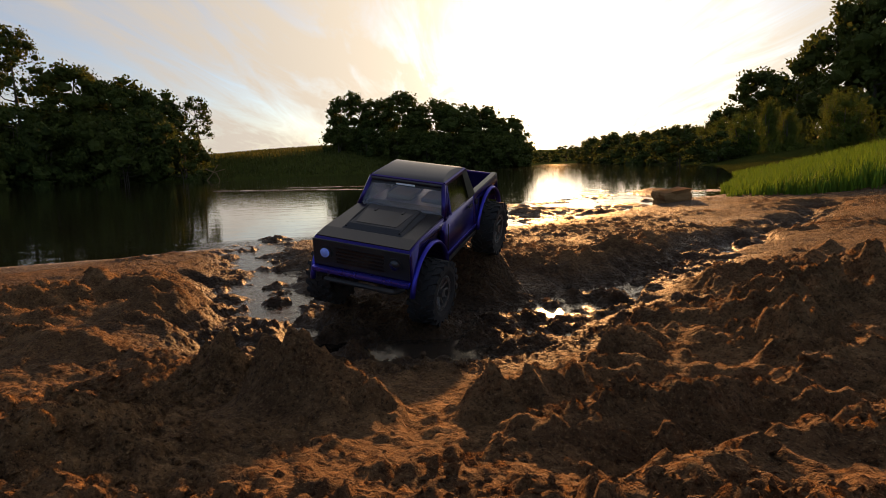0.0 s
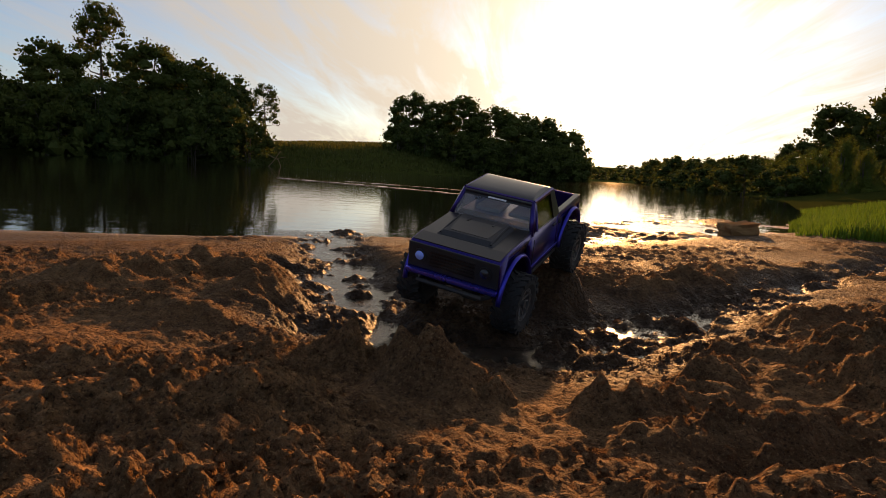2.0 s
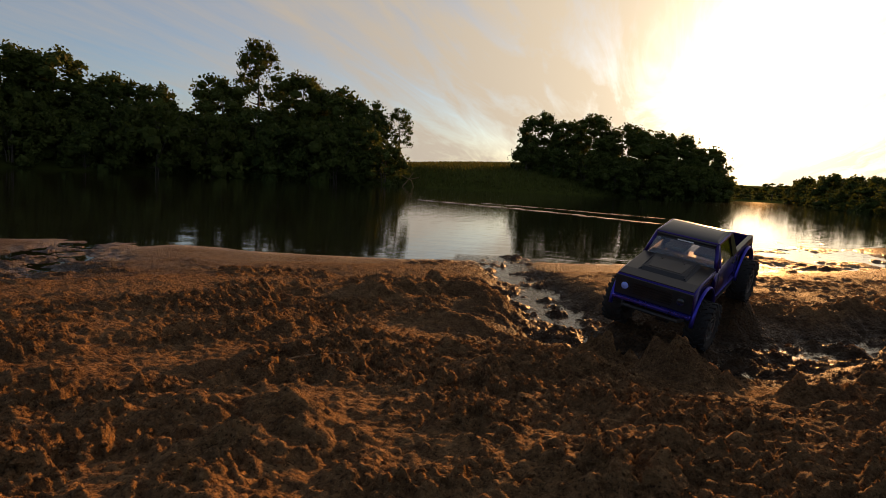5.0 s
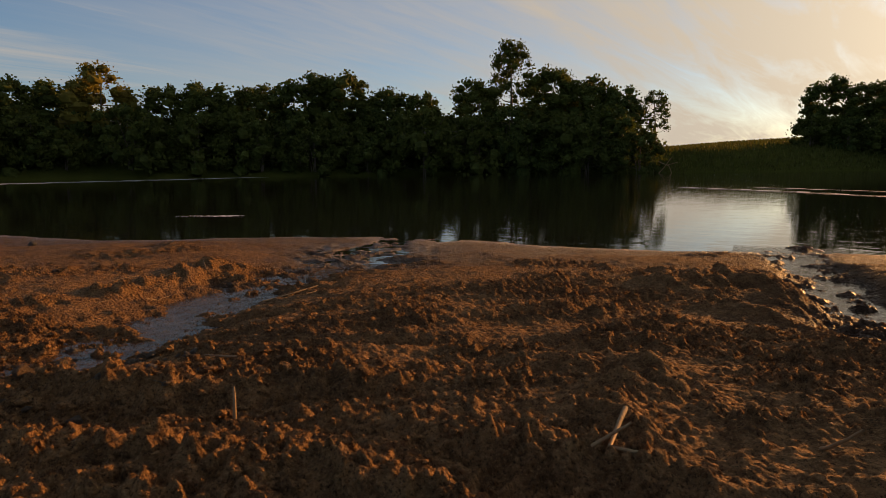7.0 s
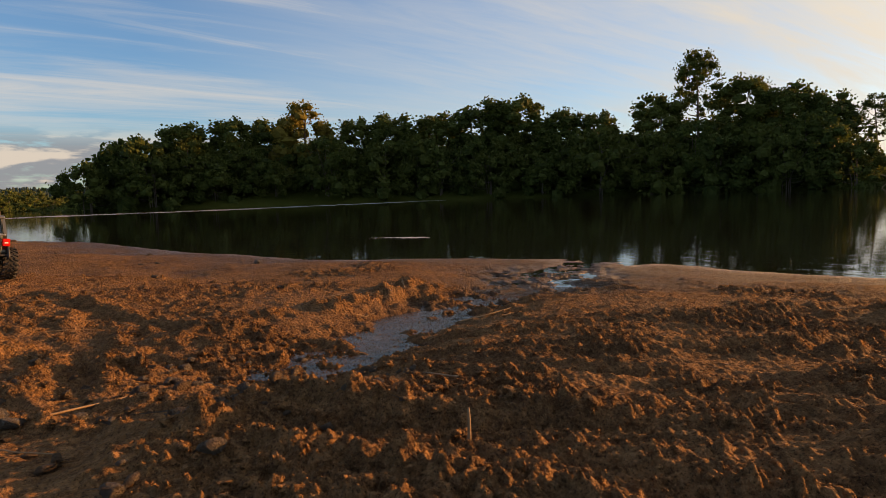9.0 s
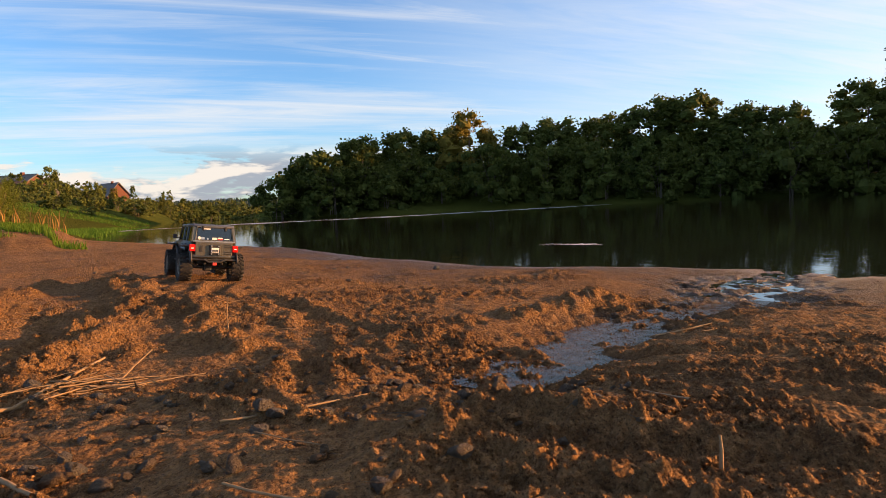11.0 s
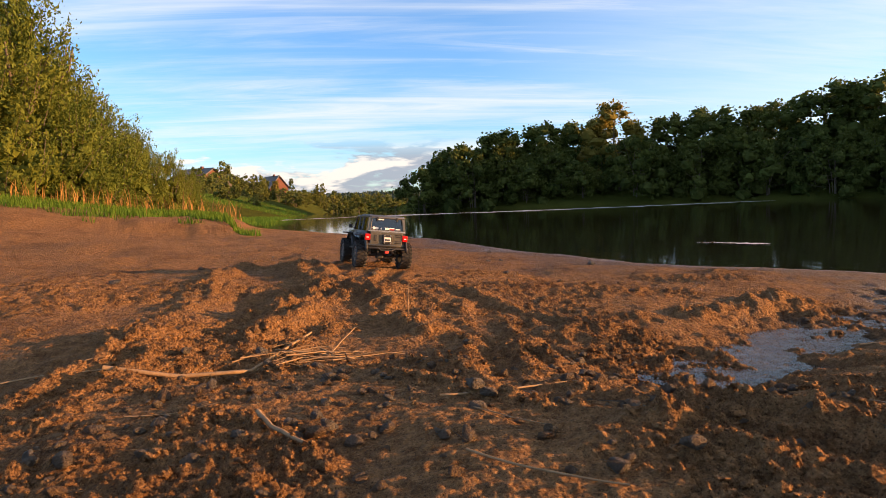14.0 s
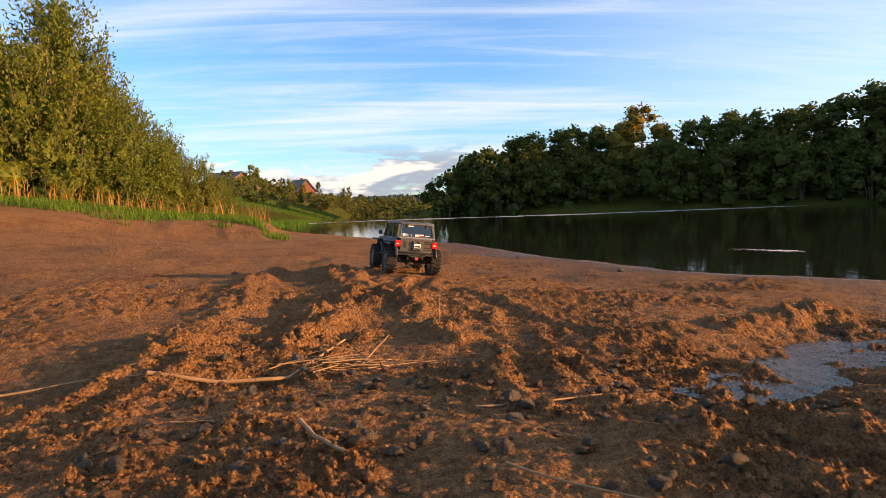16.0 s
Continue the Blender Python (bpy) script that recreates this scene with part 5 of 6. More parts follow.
def make_jeep():
    """A tenth-scale boxy off-roader, nose along +x, standing on z = 0."""
    thing = new("model_offroader")
    running_gear(thing, 0.300, 0.204, 0.0600)
    A, B, AR, AZ = 0.150, -0.150, 0.076, 0.066
    out = [(0.205, 0.098), (0.205, 0.150), (0.196, 0.158), (0.070, 0.166), (-0.205, 0.166), (-0.208, 0.098)] + arc(B, AZ, AR, 155, 18, 12) + [(-0.07, 0.086), (0.07, 0.086)] + arc(A, AZ, AR, 162, 25, 12)
    part("body", prism(out, -0.088, 0.088, 0.003), OLIVE, thing, "grey-olive body tub and bonnet", True)
    W0, W1, ZB, ZT = 0.086, 0.078, 0.166, 0.228
    roof = prism([(0.058, 0.226), (0.050, 0.2345), (-0.190, 0.2370), (-0.200, 0.2330), (-0.203, 0.226)], -W1 - 0.003, W1 + 0.003, 0.004)
    roof = part("roof", roof, ROOF_BLUE, thing, "blue-grey ribbed hardtop roof", True)
    for k in range(7):
        y = -0.060 + 0.020 * k
        part("rib", boxed(-0.185, 0.040, y - 0.0035, y + 0.0035, 0.2352, 0.2385, bevel=0.001), ROOF_BLUE, roof)
    for s in (1, -1):
        for x0, x1, r in ((0.074, 0.050, 0.0045), (-0.018, -0.020, 0.0045), (-0.098, -0.096, 0.0050)):
            part("pillar", rodded([(x0, s * W0, ZB - 0.002), (x1, s * W1, ZT)], r, 6), OLIVE, thing)
        bm = bmesh.new()
        c = [(-0.178, ZB - 0.002), (-0.207, ZB - 0.002), (-0.200, ZT), (-0.180, ZT)]
        v = [bm.verts.new((x, s * ((W0 if z < ZT else W1) + d), z)) for d in (0.002, -0.008) for x, z in c]
        for f in ((0, 1, 2, 3), (4, 5, 6, 7), (0, 1, 5, 4), (1, 2, 6, 5), (2, 3, 7, 6), (3, 0, 4, 7)):
            bm.faces.new([v[i] for i in f])
        part("rear_pillar", bm, OLIVE_PALE, thing)
        part("roof_rail", rodded([(0.050, s * W1, ZT), (-0.198, s * W1, ZT)], 0.0042, 6), OLIVE, thing)
        for x0, x1, x2, x3 in ((0.070, -0.014, -0.016, 0.048), (-0.023, -0.093, -0.092, -0.024), (-0.103, -0.178, -0.180, -0.101)):
            part("side_window", pane([(x0, s * W0, ZB), (x1, s * W0, ZB), (x2, s * W1, ZT), (x3, s * W1, ZT)]), DARKGLASS, thing)
        for x in (A, B):
            bm = flare(x, AZ, AR, s * 0.088, s, 0.012, 10, 170)
            part("fender", bm, BLACK, thing, "wide black wing over the wheel", True)
            part("mudguard", boxed(x - 0.055, x + 0.055, min(s * 0.086, s * 0.118), max(s * 0.086, s * 0.118), AZ + AR + 0.001, AZ + AR + 0.008, bevel=0.003), BLACK, thing)
        part("side_step", boxed(-0.072, 0.072, min(s * 0.084, s * 0.106), max(s * 0.084, s * 0.106), 0.078, 0.085, bevel=0.002), BLACK, thing)
        part("mirror", box(rodded([(0.062, s * 0.086, 0.172), (0.066, s * 0.104, 0.178)], 0.002, 5), 0.058, 0.068, min(s * 0.100, s * 0.116), max(s * 0.100, s * 0.116), 0.172, 0.190, 0.002), BLACK, thing)
        for x in (-0.012, -0.094):
            part("door_handle", boxed(x, x + 0.014, s * 0.0895 - 0.002, s * 0.0895 + 0.002, 0.150, 0.154, bevel=0.001), BLACK, thing)
        lamp = part("tail_light", boxed(-0.217, -0.205, s * 0.0845 - 0.011, s * 0.0845 + 0.011, 0.126, 0.153, bevel=0.002), LAMP_RED, thing, "glowing red tail light")
        part("lamp_mark", boxed(-0.2182, -0.2168, s * 0.0845 - 0.005, s * 0.0845 + 0.006, 0.136, 0.1405), WHITE, lamp)
    part("windscreen", pane([(0.0745, -W0, ZB), (0.0745, W0, ZB), (0.0515, W1, ZT), (0.0515, -W1, ZT)]), DARKGLASS, thing)
    gate = part("tailgate", boxed(-0.2125, -0.205, -0.073, 0.073, 0.100, 0.164, bevel=0.003), OLIVE_PALE, thing, "silver-olive tailgate")
    part("gate_trim", boxed(-0.2135, -0.2075, -0.083, 0.083, 0.1635, 0.1695, bevel=0.0015), SILVER, gate)
    for z in (0.116, 0.124, 0.143, 0.151):
        part("hinge", boxed(-0.2150, -0.2120, -0.070, -0.042, z, z + 0.0045, bevel=0.001), OLIVE, gate)
    part("handle_pocket", boxed(-0.2142, -0.2118, 0.044, 0.056, 0.124, 0.150, bevel=0.001), BLACK, gate)
    mount = part("spare_mount", boxed(-0.2205, -0.2120, -0.026, 0.020, 0.112, 0.154, bevel=0.004), BLACK, thing)
    for y in (-0.017, 0.011):
        for z in (0.117, 0.149):
            part("bolt", rodded([(-0.2195, y, z), (-0.2235, y, z)], 0.003, 8), SILVER, mount)
    plate = part("number_plate", boxed(-0.2225, -0.2200, -0.018, 0.012, 0.123, 0.142, bevel=0.0008), WHITE, thing)
    part("plate_print", boxed(-0.2232, -0.2223, -0.015, 0.009, 0.1265, 0.134), ROOF_BLUE, plate)
    # rear window with stickers
    part("rear_window", pane([(-0.2075, 0.070, 0.172), (-0.2075, -0.070, 0.172), (-0.2015, -0.064, 0.222), (-0.2015, 0.064, 0.222)]), DARKGLASS, thing, "smoked rear window")
    bm = rodded([(-0.2075, 0.073, 0.1695), (-0.2075, -0.073, 0.1695), (-0.2012, -0.067, 0.2255), (-0.2012, 0.067, 0.2255), (-0.2075, 0.073, 0.1695)], 0.0040, 6)
    part("window_frame", bm, OLIVE_PALE, thing)

    def sticker(y0, y1, z0, z1, mat):
        xx = lambda z: -0.2079 + (z - 0.172) * 0.12
        part("sticker", pane([(xx(z0) - 0.0008, y1, z0), (xx(z0) - 0.0008, y0, z0), (xx(z1) - 0.0008, y0, z1), (xx(z1) - 0.0008, y1, z1)], 0.0005), mat, thing)

    sticker(0.014, 0.044, 0.2160, 0.2205, WHITE)
    sticker(0.038, 0.052, 0.1745, 0.1840, SILVER)
    sticker(-0.012, 0.008, 0.1745, 0.1835, WHITE)
    sticker(-0.034, -0.014, 0.1800, 0.1845, WHITE)
    sticker(-0.034, -0.014, 0.1745, 0.1795, RED_PRINT)
    sticker(-0.060, -0.040, 0.1765, 0.1805, WHITE)
    sticker(0.022, 0.028, 0.1750, 0.1825, SILVER)
    part("roundel", rodded([(-0.2070, 0.058, 0.1800), (-0.2084, 0.058, 0.1800)], 0.0065, 16), WHITE, thing)
    for y in (-0.044, 0.044):
        part("glass_hinge", boxed(-0.2085, -0.1990, y - 0.004, y + 0.004, 0.212, 0.230, bevel=0.0015), BLACK, thing)
    bm = rodded([(-0.205, 0.100, 0.092), (-0.222, 0.092, 0.093), (-0.224, 0.040, 0.093), (-0.226, 0.024, 0.084), (-0.226, -0.024, 0.084), (-0.224, -0.040, 0.093), (-0.222, -0.092, 0.093), (-0.205, -0.100, 0.092)], 0.0042)
    part("rear_bumper", bm, BLACK, thing)
    part("bumper_beam", boxed(-0.216, -0.200, -0.084, 0.084, 0.088, 0.098, bevel=0.003), BLACK, thing)
    part("front_bumper", boxed(0.204, 0.226, -0.080, 0.080, 0.088, 0.104, bevel=0.004), BLACK, thing)
    part("grille", boxed(0.203, 0.208, -0.060, 0.060, 0.112, 0.150, bevel=0.002), BLACK, thing)
    part("tow_hitch", boxed(-0.236, -0.216, -0.008, 0.008, 0.070, 0.082, bevel=0.002), RED_PRINT, thing, "small red tow hitch")
    part("cab_inside", boxed(-0.17, 0.03, -0.07, 0.07, 0.1665, 0.178, bevel=0.004), BLACK, thing)
    return tagged(thing, "grey-olive toy off-roader with smoked windows and lit tail lights", "model car")


pickup = make_pickup()
pickup.matrix_basis = pose(*PICKUP_AT)
jeep = make_jeep()
jeep.matrix_basis = pose(*JEEP_AT)

# ---- stones, straw, crumbs, grass and houses ----
def on_ground(x, y, up=0.0):
    return Vector((x, y, level(x, y) + up))


def stone_mesh(seed):
    """A worn angular pebble: the hull of scattered points, its corners cut."""
    rng = np.random.default_rng(seed)
    bm = bmesh.new()
    for p in rng.normal(size=(22, 3)):
        p = p / np.linalg.norm(p) * rng.uniform(0.80, 1.08)
        bm.verts.new((p[0], p[1] * rng.uniform(0.60, 0.85), p[2] * rng.uniform(0.40, 0.62)))
    hull = bmesh.ops.convex_hull(bm, input=bm.verts)
    bmesh.ops.delete(bm, geom=[v for v in bm.verts if not v.link_faces], context="VERTS")
    bmesh.ops.bevel(bm, geom=list(bm.edges), offset=0.09, segments=2, affect="EDGES", profile=0.6)
    me = bpy.data.meshes.new("stone")
    bm.to_mesh(me)
    bm.free()
    me.materials.append(STONE)
    me.polygons.foreach_set("use_smooth", np.full(len(me.polygons), True))
    return me


stones = [stone_mesh(k) for k in range(1, 8)]
rng = np.random.default_rng(12)


def lay_stone(x, y, r, label):
    ob = new("stone", stones[int(rng.integers(len(stones)))])
    ob.location = on_ground(x, y, r * 0.22)
    ob.rotation_euler = (rng.normal(0, 0.25), rng.normal(0, 0.25), rng.uniform(0, 6.28))
    ob.scale = (r, r, r)
    tagged(ob, label, "stone", "stones on the sand")


for x, y, r in ((-1.14, -0.79, 0.020), (-1.07, -0.68, 0.014), (-1.04, -0.55, 0.016), (-1.06, -0.53, 0.014), (-1.16, -0.30, 0.018), (-1.18, -0.27, 0.014),
                (-1.58, -1.20, 0.022), (-2.71, -1.99, 0.030), (-0.99, -0.61, 0.015), (-1.02, -1.02, 0.020), (-1.00, -0.97, 0.018), (-0.97, -1.16, 0.017),
                (-1.20, -1.14, 0.016), (-1.28, -1.30, 0.020), (-0.86, -1.24, 0.012), (-1.95, 0.34, 0.022), (-1.78, 0.12, 0.016), (-3.9, 0.35, 0.035)):
    lay_stone(x, y, r, "rounded river stone half sunk in damp sand")
for x, y, r in ((-1.29, -1.15, 0.017), (-1.08, -0.80, 0.019), (-1.02, -1.05, 0.018), (-1.03, -1.12, 0.015), (-1.06, -0.67, 0.015), (-0.98, -0.60, 0.020), (-1.04, -0.55, 0.014),
                (-1.03, -0.93, 0.015), (-0.98, -1.31, 0.020), (-0.89, -0.96, 0.012), (-1.34, -1.24, 0.016), (-1.12, -0.50, 0.016), (-0.93, -0.74, 0.013), (-1.20, -0.95, 0.014), (-1.16, -1.02, 0.015), (-1.24, -0.62, 0.015)):
    lay_stone(x, y, r, "dull grey river stone bedded in churned sand")
for k in range(290):
    a, b = rng.uniform(0, 1) ** 0.8, rng.uniform(0, 1)
    x, y = -0.80 - 0.75 * a, -1.40 + 1.15 * b
    lay_stone(x, y, 0.0060 + 0.012 * rng.uniform() ** 2.0, "small grey or tan pebble on the sand")
for k in range(40):
    lay_stone(rng.uniform(-6.5, -2.4), rng.uniform(-2.0, 0.1), rng.uniform(0.010, 0.022), "small grey or tan pebble on the sand")


def lay_straw(points, r, label, name="straw", taper=0.5):
    pts = [Vector(p) for p in points]
    fine = []
    for a, b in zip(pts, pts[1:]):
        fine += [a.lerp(b, t) + Vector((0, 0, 0.0015 * noise.noise(a * 9 + Vector((t * 3, 0, 0))))) for t in (0, 0.34, 0.67)]
    fine.append(pts[-1])
    co, faces = tube(fine, [r * (1 - taper * k / len(fine)) for k in range(len(fine))], 6)
    ob = new(name, quick_mesh(name, np.array(co), np.array(faces)))
    ob.data.materials.append(STRAW)
    tagged(ob, label, name, "dry stalks on the sand")


def flat_path(line, r, up=0.004):
    return [on_ground(x, y, r + up) for x, y in line]


lay_straw(flat_path(((-1.42, -1.46), (-1.44, -1.33), (-1.47, -1.20), (-1.62, -1.16), (-1.80, -1.12)), 0.005), 0.0052, "long pale driftwood stick lying on the sand", "stick")
lay_straw(flat_path(((-1.42, -1.74), (-1.46, -1.60), (-1.47, -1.48)), 0.003), 0.0026, "thin dry stick on the sand", "stick")
lay_straw(flat_path(((-1.10, -1.11), (-1.04, -1.08), (-0.98, -1.03)), 0.004), 0.0042, "short broken twig among pebbles", "stick")
lay_straw(flat_path(((-0.90, -0.84), (-0.84, -0.78), (-0.78, -0.70)), 0.001), 0.0018, "dark thin stick pressed into the sand", "stick")
lay_straw(flat_path(((-1.62, 0.24), (-1.60, 0.33), (-1.61, 0.42)), 0.003), 0.003, "pale straw beside the brook")
lay_straw(flat_path(((-1.13, -0.85), (-1.16, -0.74), (-1.21, -0.63)), 0.002), 0.0022, "dry reed lying on the sand")
lay_straw([on_ground(-1.57, -1.06, 0.0), on_ground(-1.61, -1.03, 0.03), on_ground(-1.65, -1.00, 0.055)], 0.0022, "dry reed leaning from the heap")
lay_straw([on_ground(-0.715, -0.385, 0.0), on_ground(-0.717, -0.383, 0.02), on_ground(-0.722, -0.380, 0.034)], 0.0022, "short upright reed stub")
lay_straw([on_ground(-2.08, -0.86, 0.0), on_ground(-2.09, -0.86, 0.05), on_ground(-2.10, -0.855, 0.09)], 0.002, "thin upright dry stem")
lay_straw([on_ground(-0.40, -0.19, 0.006), on_ground(-0.385, -0.255, 0.004), on_ground(-0.355, -0.25, 0.004)], 0.0024, "bent yellow straw on the sand")
lay_straw([on_ground(-0.26, -0.12, 0.0), on_ground(-0.245, -0.14, 0.018), on_ground(-0.23, -0.15, 0.035)], 0.0018, "thin yellow straw sticking up")
lay_straw([on_ground(-0.40, -0.255, 0.0), on_ground(-0.385, -0.25, 0.015), on_ground(-0.37, -0.25, 0.028)], 0.0018, "thin yellow straw sticking up")
for k in range(26):
    x, y = -1.55 + rng.normal(0, 0.05), -1.06 + rng.normal(0, 0.07)
    t, L = rng.normal(1.75, 0.35), rng.uniform(0.03, 0.09)
    dx, dy = math.cos(t) * L, math.sin(t) * L
    lay_straw(flat_path(((x - dx, y - dy), (x + rng.normal(0, 0.018), y), (x + dx, y + dy)), 0.002, 0.003 + 0.010 * rng.uniform()), rng.uniform(0.0008, 0.0018), "dry reed in a small washed-up heap")
for k in range(30):
    x, y = rng.uniform(-2.6, -0.5), rng.uniform(-1.6, 0.6)
    t, L = rng.uniform(0, 3.14), rng.uniform(0.02, 0.07)
    lay_straw(flat_path(((x - math.cos(t) * L, y - math.sin(t) * L), (x, y), (x + math.cos(t) * L, y + math.sin(t) * L)), 0.001), rng.uniform(0.0008, 0.0018), "short bit of straw on the sand")


def crumbs(name, count, x0, x1, y0, y1, lo, hi, seed, power=3.0, round_ones=False):
    """Loose crumbs of damp sand, thickest where the ground is broken up."""
    r = np.random.default_rng(seed)
    n = count * 5
    x, y = r.uniform(x0, x1, n), r.uniform(y0, y1, n)
    keep = r.uniform(0, 1, n) < churned(x, y) ** 1.5 * 0.9 + 0.02
    x, y = x[keep][:count], y[keep][:count]
    z = ground_height(x, y)
    dry = z > 0.012
    x, y, z = x[dry], y[dry], z[dry]
    ball = np.array([(1, 0, 0), (-1, 0, 0), (0, 1, 0), (0, -1, 0), (0, 0, 1), (0, 0, -1)], float)
    tris = np.array([(0, 2, 4), (2, 1, 4), (1, 3, 4), (3, 0, 4), (2, 0, 5), (1, 2, 5), (3, 1, 5), (0, 3, 5)])
    if round_ones:
        ball, tris = BALL, BALL_FACES
    m, k = len(x), len(ball)
    size = lo + (hi - lo) * r.uniform(0, 1, m) ** power
    shape = ball[None] * r.uniform(0.50 if round_ones else 0.65, 1.35, (m, k, 1)) * (r.uniform(0.6, 1.25, (m, 1, 3)) * [1, 1, 0.7])
    co = shape * size[:, None, None] + np.stack([x, y, z + size * 0.15], 1)[:, None]
    faces = tris[None] + (np.arange(m) * k)[:, None, None]
    ob = new(name, quick_mesh(name, co.reshape(-1, 3), faces.reshape(-1, tris.shape[1]), False))
    ob.data.materials.append(SAND)
    tagged(ob, "loose crumbs and clods of damp sand", "sand crumbs", kind="stuff")


crumbs("sand_crumbs", 42000, -1.7, 0.8, -1.5, 0.9, 0.0012, 0.0042, 3)
crumbs("sand_crumbs", 9000, -3.4, 1.4, -2.2, 1.8, 0.002, 0.0055, 4)
crumbs("sand_clods", 1500, -1.9, -0.7, -1.7, -0.1, 0.0035, 0.0105, 6, 2.6, True)
crumbs("sand_clods", 1700, -2.8, 0.9, -1.9, 1.6, 0.0035, 0.0095, 5, 2.8, True)


def grass(name, count, az0, az1, r0, r1, h0, h1, seed, label, keep=None, mat=None, thick=1.0, grow=None):
    """A stand of bent grass blades."""
    r = np.random.default_rng(seed)
    az, d = np.radians(r.uniform(az0, az1, count)), r.uniform(r0, r1, count)
    x, y = -np.sin(az) * d, np.cos(az) * d
    if keep is not None:
        ok = keep(x, y, r)
        x, y = x[ok], y[ok]
    n = len(x)
    z = ground_height(x, y) - 0.01
    h = r.uniform(h0, h1, n) * (grow(x, y) if grow else 1.0)
    t, bend = r.uniform(0, math.tau, n), r.uniform(0.1, 0.55, n) * h
    w = (0.006 + 0.010 * h) * thick
    side = np.stack([-np.sin(t), np.cos(t), 0 * t], 1) * w[:, None]
    lean = np.stack([np.cos(t), np.sin(t), 0 * t], 1) * bend[:, None]
    foot = np.stack([x, y, z], 1)
    mid = foot + lean * 0.3 + np.stack([0 * h, 0 * h, h * 0.6], 1)
    tip = foot + lean + np.stack([0 * h, 0 * h, h], 1)
    co = np.stack([foot - side, foot + side, mid + side * 0.8, mid - side * 0.8, tip + side * 0.1, tip - side * 0.1], 1).reshape(-1, 3)
    b = np.arange(n)[:, None] * 6
    faces = np.concatenate([b + [0, 1, 2, 3], b + [3, 2, 4, 5]])
    ob = new(name, quick_mesh(name, co, faces, False))
    ob.data.materials.append(mat or GRASS)
    tagged(ob, label, "grass", kind="stuff")


az_of = lambda x, y: np.degrees(np.arctan2(x, y))
on_bank = lambda x, y, r: ~inside(RIVER, x, y) & (np.hypot(x, y) > 4.0 + 0.07 * (az_of(x, y) - 26) + 0.9 * r.uniform(0, 1, len(x)) ** 2 + 0.9 * fbm(x, y, 0.8, 3, 77)) & (az_of(x, y) > 25.4 + 1.5 * fbm(x, y, 0.7, 2, 78))
bank_grow = lambda x, y: 0.35 + 0.9 * np.clip((az_of(x, y) - 26) / 9, 0, 1)
off_water = lambda x, y, r: ~inside(RIVER, x, y)
grass("bank_grass", 46000, -50, -25, 3.9, 11.0, 0.06, 0.20, 21, "lush sunlit green grass on the river bank", on_bank, None, 0.7, bank_grow)
off_sand = lambda x, y, r: ~inside(RIVER, x, y) & inside(BENCH, x, y) & (along(BENCH + BENCH[:1], x, y)[0] > 0.9 + 1.6 * fbm(x, y, 1.2, 3, 79)) & (fbm(x, y, 0.9, 2, 80) > r.uniform(-0.7, 0.15, len(x)))
grass("bank_grass", 42000, 104, 140, 8.0, 16.0, 0.04, 0.13, 22, "bright green grass under the willows", off_sand, None, 0.8)
grass("dry_reeds", 520, 106.5, 126, 12.6, 15.0, 0.12, 0.50, 26, "dry orange-brown reeds at the foot of the willows", lambda x, y, r: fbm(x, y, 0.8, 2, 82) > r.uniform(-0.5, 0.35, len(x)), DRY_REED, 0.9)
TONGUE = ((-8.3, -2.7), (-9.6, -3.4), (-11.5, -4.3), (-14.0, -5.4), (-18.0, -6.9))
on_edge = lambda x, y, r: ~inside(RIVER, x, y) & (along(TONGUE, x, y)[0] < (0.10 + 0.055 * (np.hypot(x, y) - 8.4)) * (1 + 1.4 * fbm(x, y, 0.6, 3, 83)))
grass("bank_grass", 60000, 98, 118, 8.0, 19, 0.03, 0.12, 24, "bright green grass along the edge of the sand", on_edge, None, 0.8)
grass("bank_grass", 12000, 98, 109, 19, 60, 0.05, 0.16, 23, "green grass on the low river bank", off_water, None, 2.0)
grass("meadow_grass", 36000, -6, 24, 54, 112, 0.12, 0.40, 25, "rough olive grass on the sloping far meadow", lambda x, y, r: ~inside(RIVER, x, y) & (fbm(x, y, 9.0, 3, 85) > r.uniform(-0.9, 0.2, len(x))), MEADOW, 7.0)

# block of sod by the water
bm = bmesh.new()
bmesh.ops.create_cube(bm, size=1.0)
bmesh.ops.subdivide_edges(bm, edges=bm.edges, cuts=4, use_grid_fill=True)
for v in bm.verts:
    v.co = Vector((v.co.x * 0.20, v.co.y * 0.12, v.co.z * 0.09)) * (1 + 0.25 * noise.noise(v.co * 2.3))
me = bpy.data.meshes.new("sod_block")
bm.to_mesh(me)
bm.free()
me.materials.append(CLOD)
sod = new("sod_block", me)
sod.matrix_basis = Matrix.Translation(on_ground(1.45, 3.75, 0.03)) @ pose(0, 0, 0, 4, -5, 20)
tagged(sod, "dark squarish block of sod at the waterline", "clod")


def dead_branch(az, dist):
    thing_at = Vector((*bearing(az, dist), 0.0))
    bm = bmesh.new()
    rod(bm, [thing_at + Vector((-0.9, 0, -0.3)), thing_at + Vector((-0.2, 0.1, 0.5)), thing_at + Vector((0.4, 0, 1.3))], 0.040, 6)
    rod(bm, [thing_at + Vector((0.6, 0, -0.3)), thing_at + Vector((0.2, 0.1, 0.6)), thing_at + Vector((-0.7, 0, 1.0))], 0.035, 6)
    rod(bm, [thing_at + Vector((0.1, 0, 0.7)), thing_at + Vector((0.9, 0.1, 0.9))], 0.025, 6)
    me = bpy.data.meshes.new("dead_branch")
    bm.to_mesh(me)
    bm.free()
    me.materials.append(STRAW)
    tagged(new("dead_branch", me), "bare grey dead branch standing in the shallows", "branch")


dead_branch(20.3, 55)


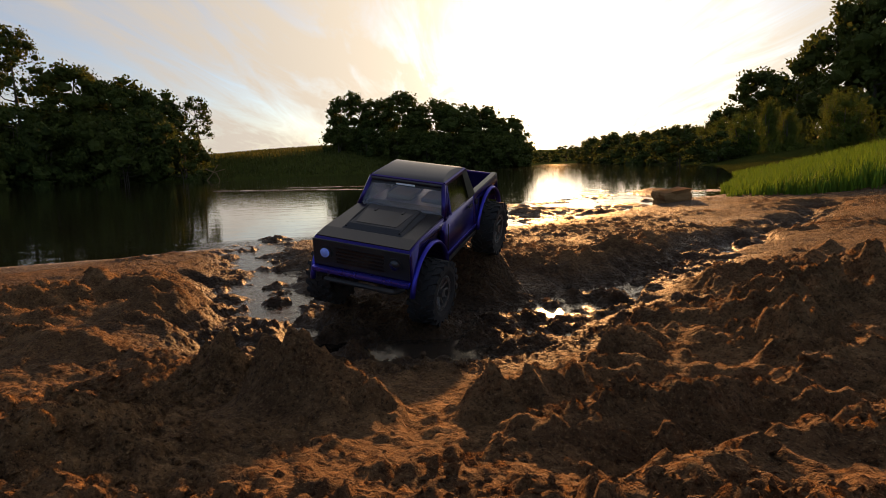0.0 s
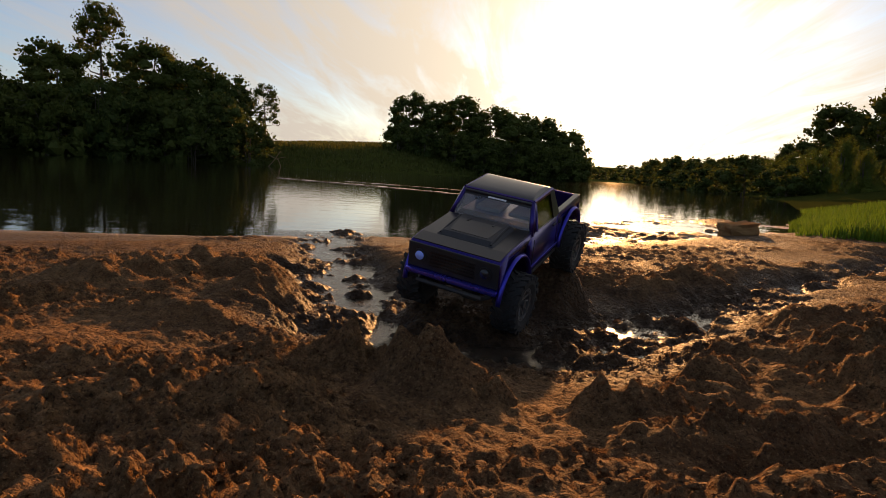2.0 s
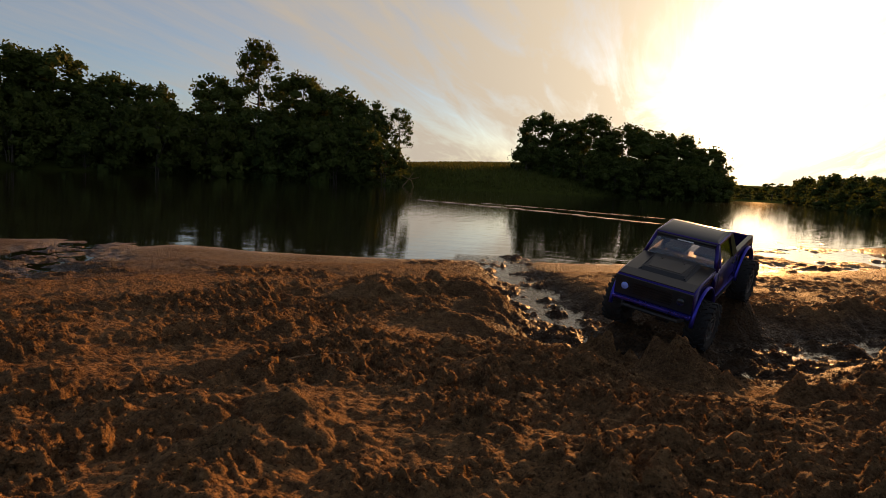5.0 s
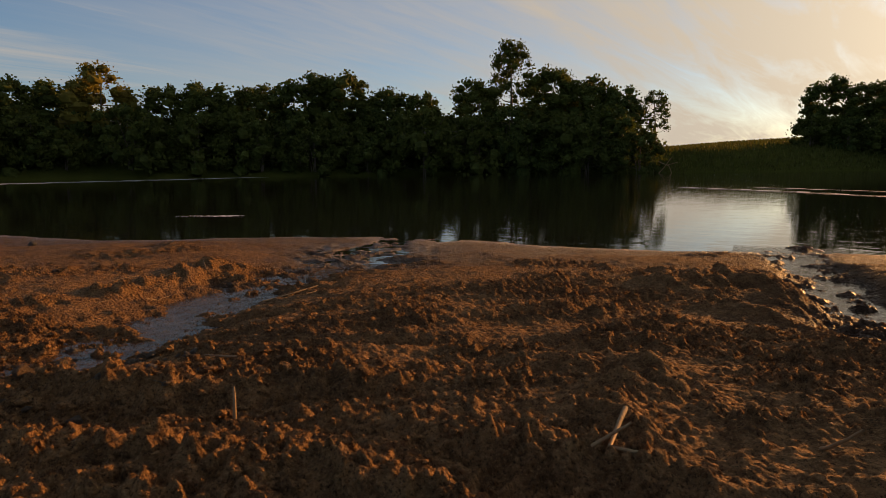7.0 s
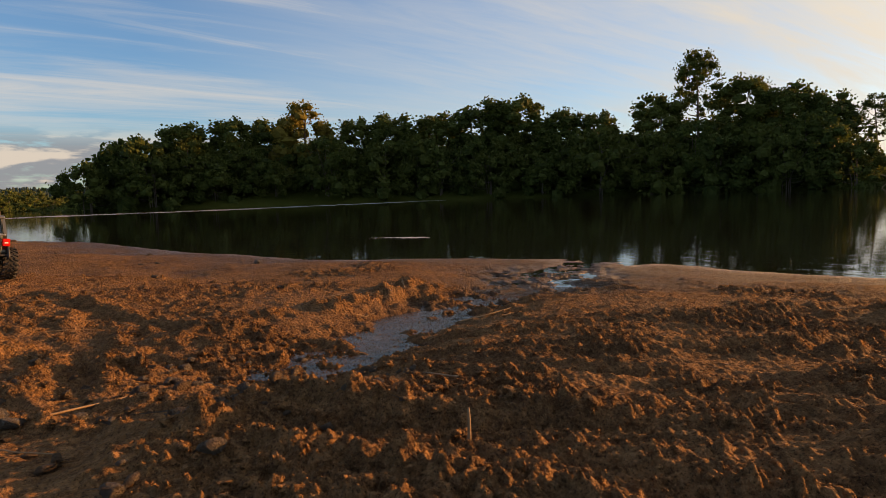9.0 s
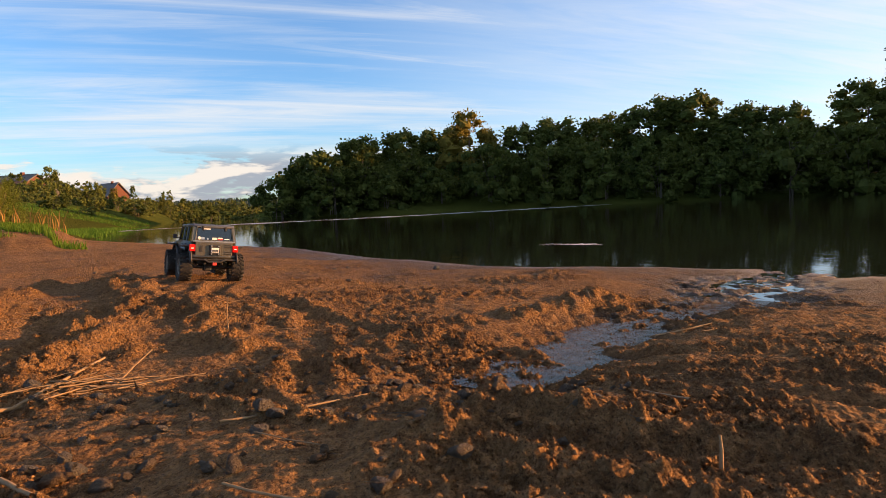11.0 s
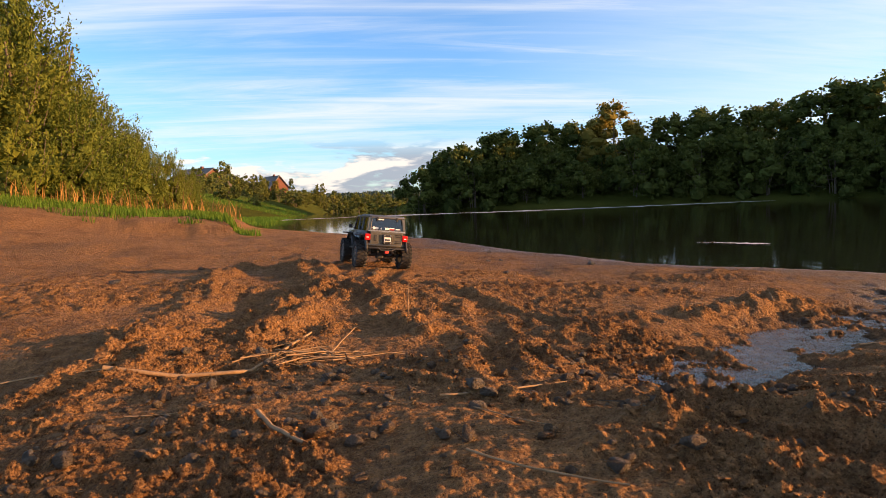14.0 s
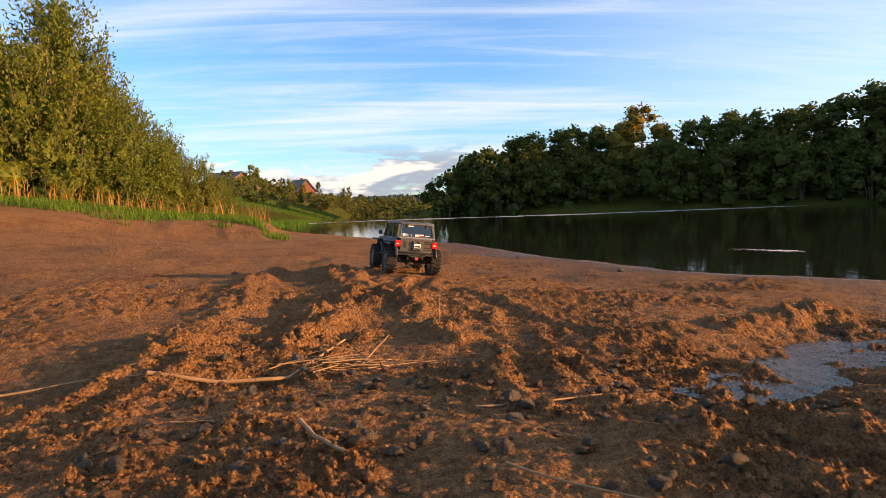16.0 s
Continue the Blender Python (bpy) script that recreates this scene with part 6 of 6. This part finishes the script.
def house(az, dist, ridge, wide, deep, wallmat, label, turn):
    """A gabled house whose ridge stands at that elevation, in degrees."""
    x, y = bearing(az, dist)
    top = math.tan(radians(ridge)) * dist + 0.38
    z0 = level(x, y)
    h = (top - z0) * 0.62
    rise = top - z0 - h
    thing = new("house")
    w, d = wide / 2, deep / 2
    bm = bmesh.new()
    out = [(-d, -0.3), (d, -0.3), (d, h), (0, h + rise - 0.15), (-d, h)]
    a, b = [[bm.verts.new((s * w, yy, zz)) for yy, zz in out] for s in (-1, 1)]
    bm.faces.new(a), bm.faces.new(b[::-1])
    for i in range(5):
        bm.faces.new((a[i], a[(i + 1) % 5], b[(i + 1) % 5], b[i]))
    part("wall", bm, wallmat, thing)
    for s in (1, -1):
        roof = part("roof", pane([(-w - 0.4, s * (d + 0.5), h - 0.4), (w + 0.4, s * (d + 0.5), h - 0.4), (w + 0.4, 0, h + rise), (-w - 0.4, 0, h + rise)], 0.18), ROOFING, thing)
    part("chimney", boxed(w * 0.3, w * 0.3 + 0.5, -0.25, 0.25, h + rise * 0.5, h + rise + 0.5), BRICK, thing)
    for s in (1, -1):
        for k in (-0.5, 0.5):
            win = part("window", boxed(k * w - 0.6, k * w + 0.6, s * d - 0.06, s * d + 0.06, h * 0.45, h * 0.80), PALE_WALL, thing)
            part("pane", boxed(k * w - 0.5, k * w + 0.5, s * (d + 0.02) - 0.06, s * (d + 0.02) + 0.06, h * 0.48, h * 0.77), DARKGLASS, win)
    thing.matrix_basis = pose(x, y, z0, 0, 0, turn)
    tagged(thing, label, "house", "houses above the valley")


house(106.8, 130, 3.9, 8, 6, BRICK, "red-brick house with a dark gabled roof among trees", 60)
house(104.5, 150, 3.6, 8, 6, PALE_WALL, "far house with a grey roof behind trees", 20)
house(100.4, 190, 3.2, 8, 6, BRICK, "far house with a brown roof above the valley", 40)


# wooded hills far down the valley
wrng = np.random.default_rng(55)
az = np.radians(np.linspace(84, 104, 260))
rows = []
for dist, low in ((700, 0.0), (720, 0.75), (740, 1.0), (780, 0.9)):
    crest = 21.0 - 5.0 * np.abs(np.linspace(-0.35, 1, 260)) ** 1.5 + 1.6 * wrng.uniform(-1, 1, 260)
    rows.append(np.stack([-np.sin(az) * dist, np.cos(az) * dist, crest * low + (-1.0 if low == 0 else 0.0)], 1))
n = 260
quads = [(r * n + i, r * n + i + 1, (r + 1) * n + i + 1, (r + 1) * n + i) for r in range(3) for i in range(n - 1)]
woods = new("backdrop", quick_mesh("backdrop", np.concatenate(rows), np.array(quads), False))
woods.data.materials.append(WOODS)
tagged(woods, "hazy wooded hills on the horizon", "hills", kind="structure")
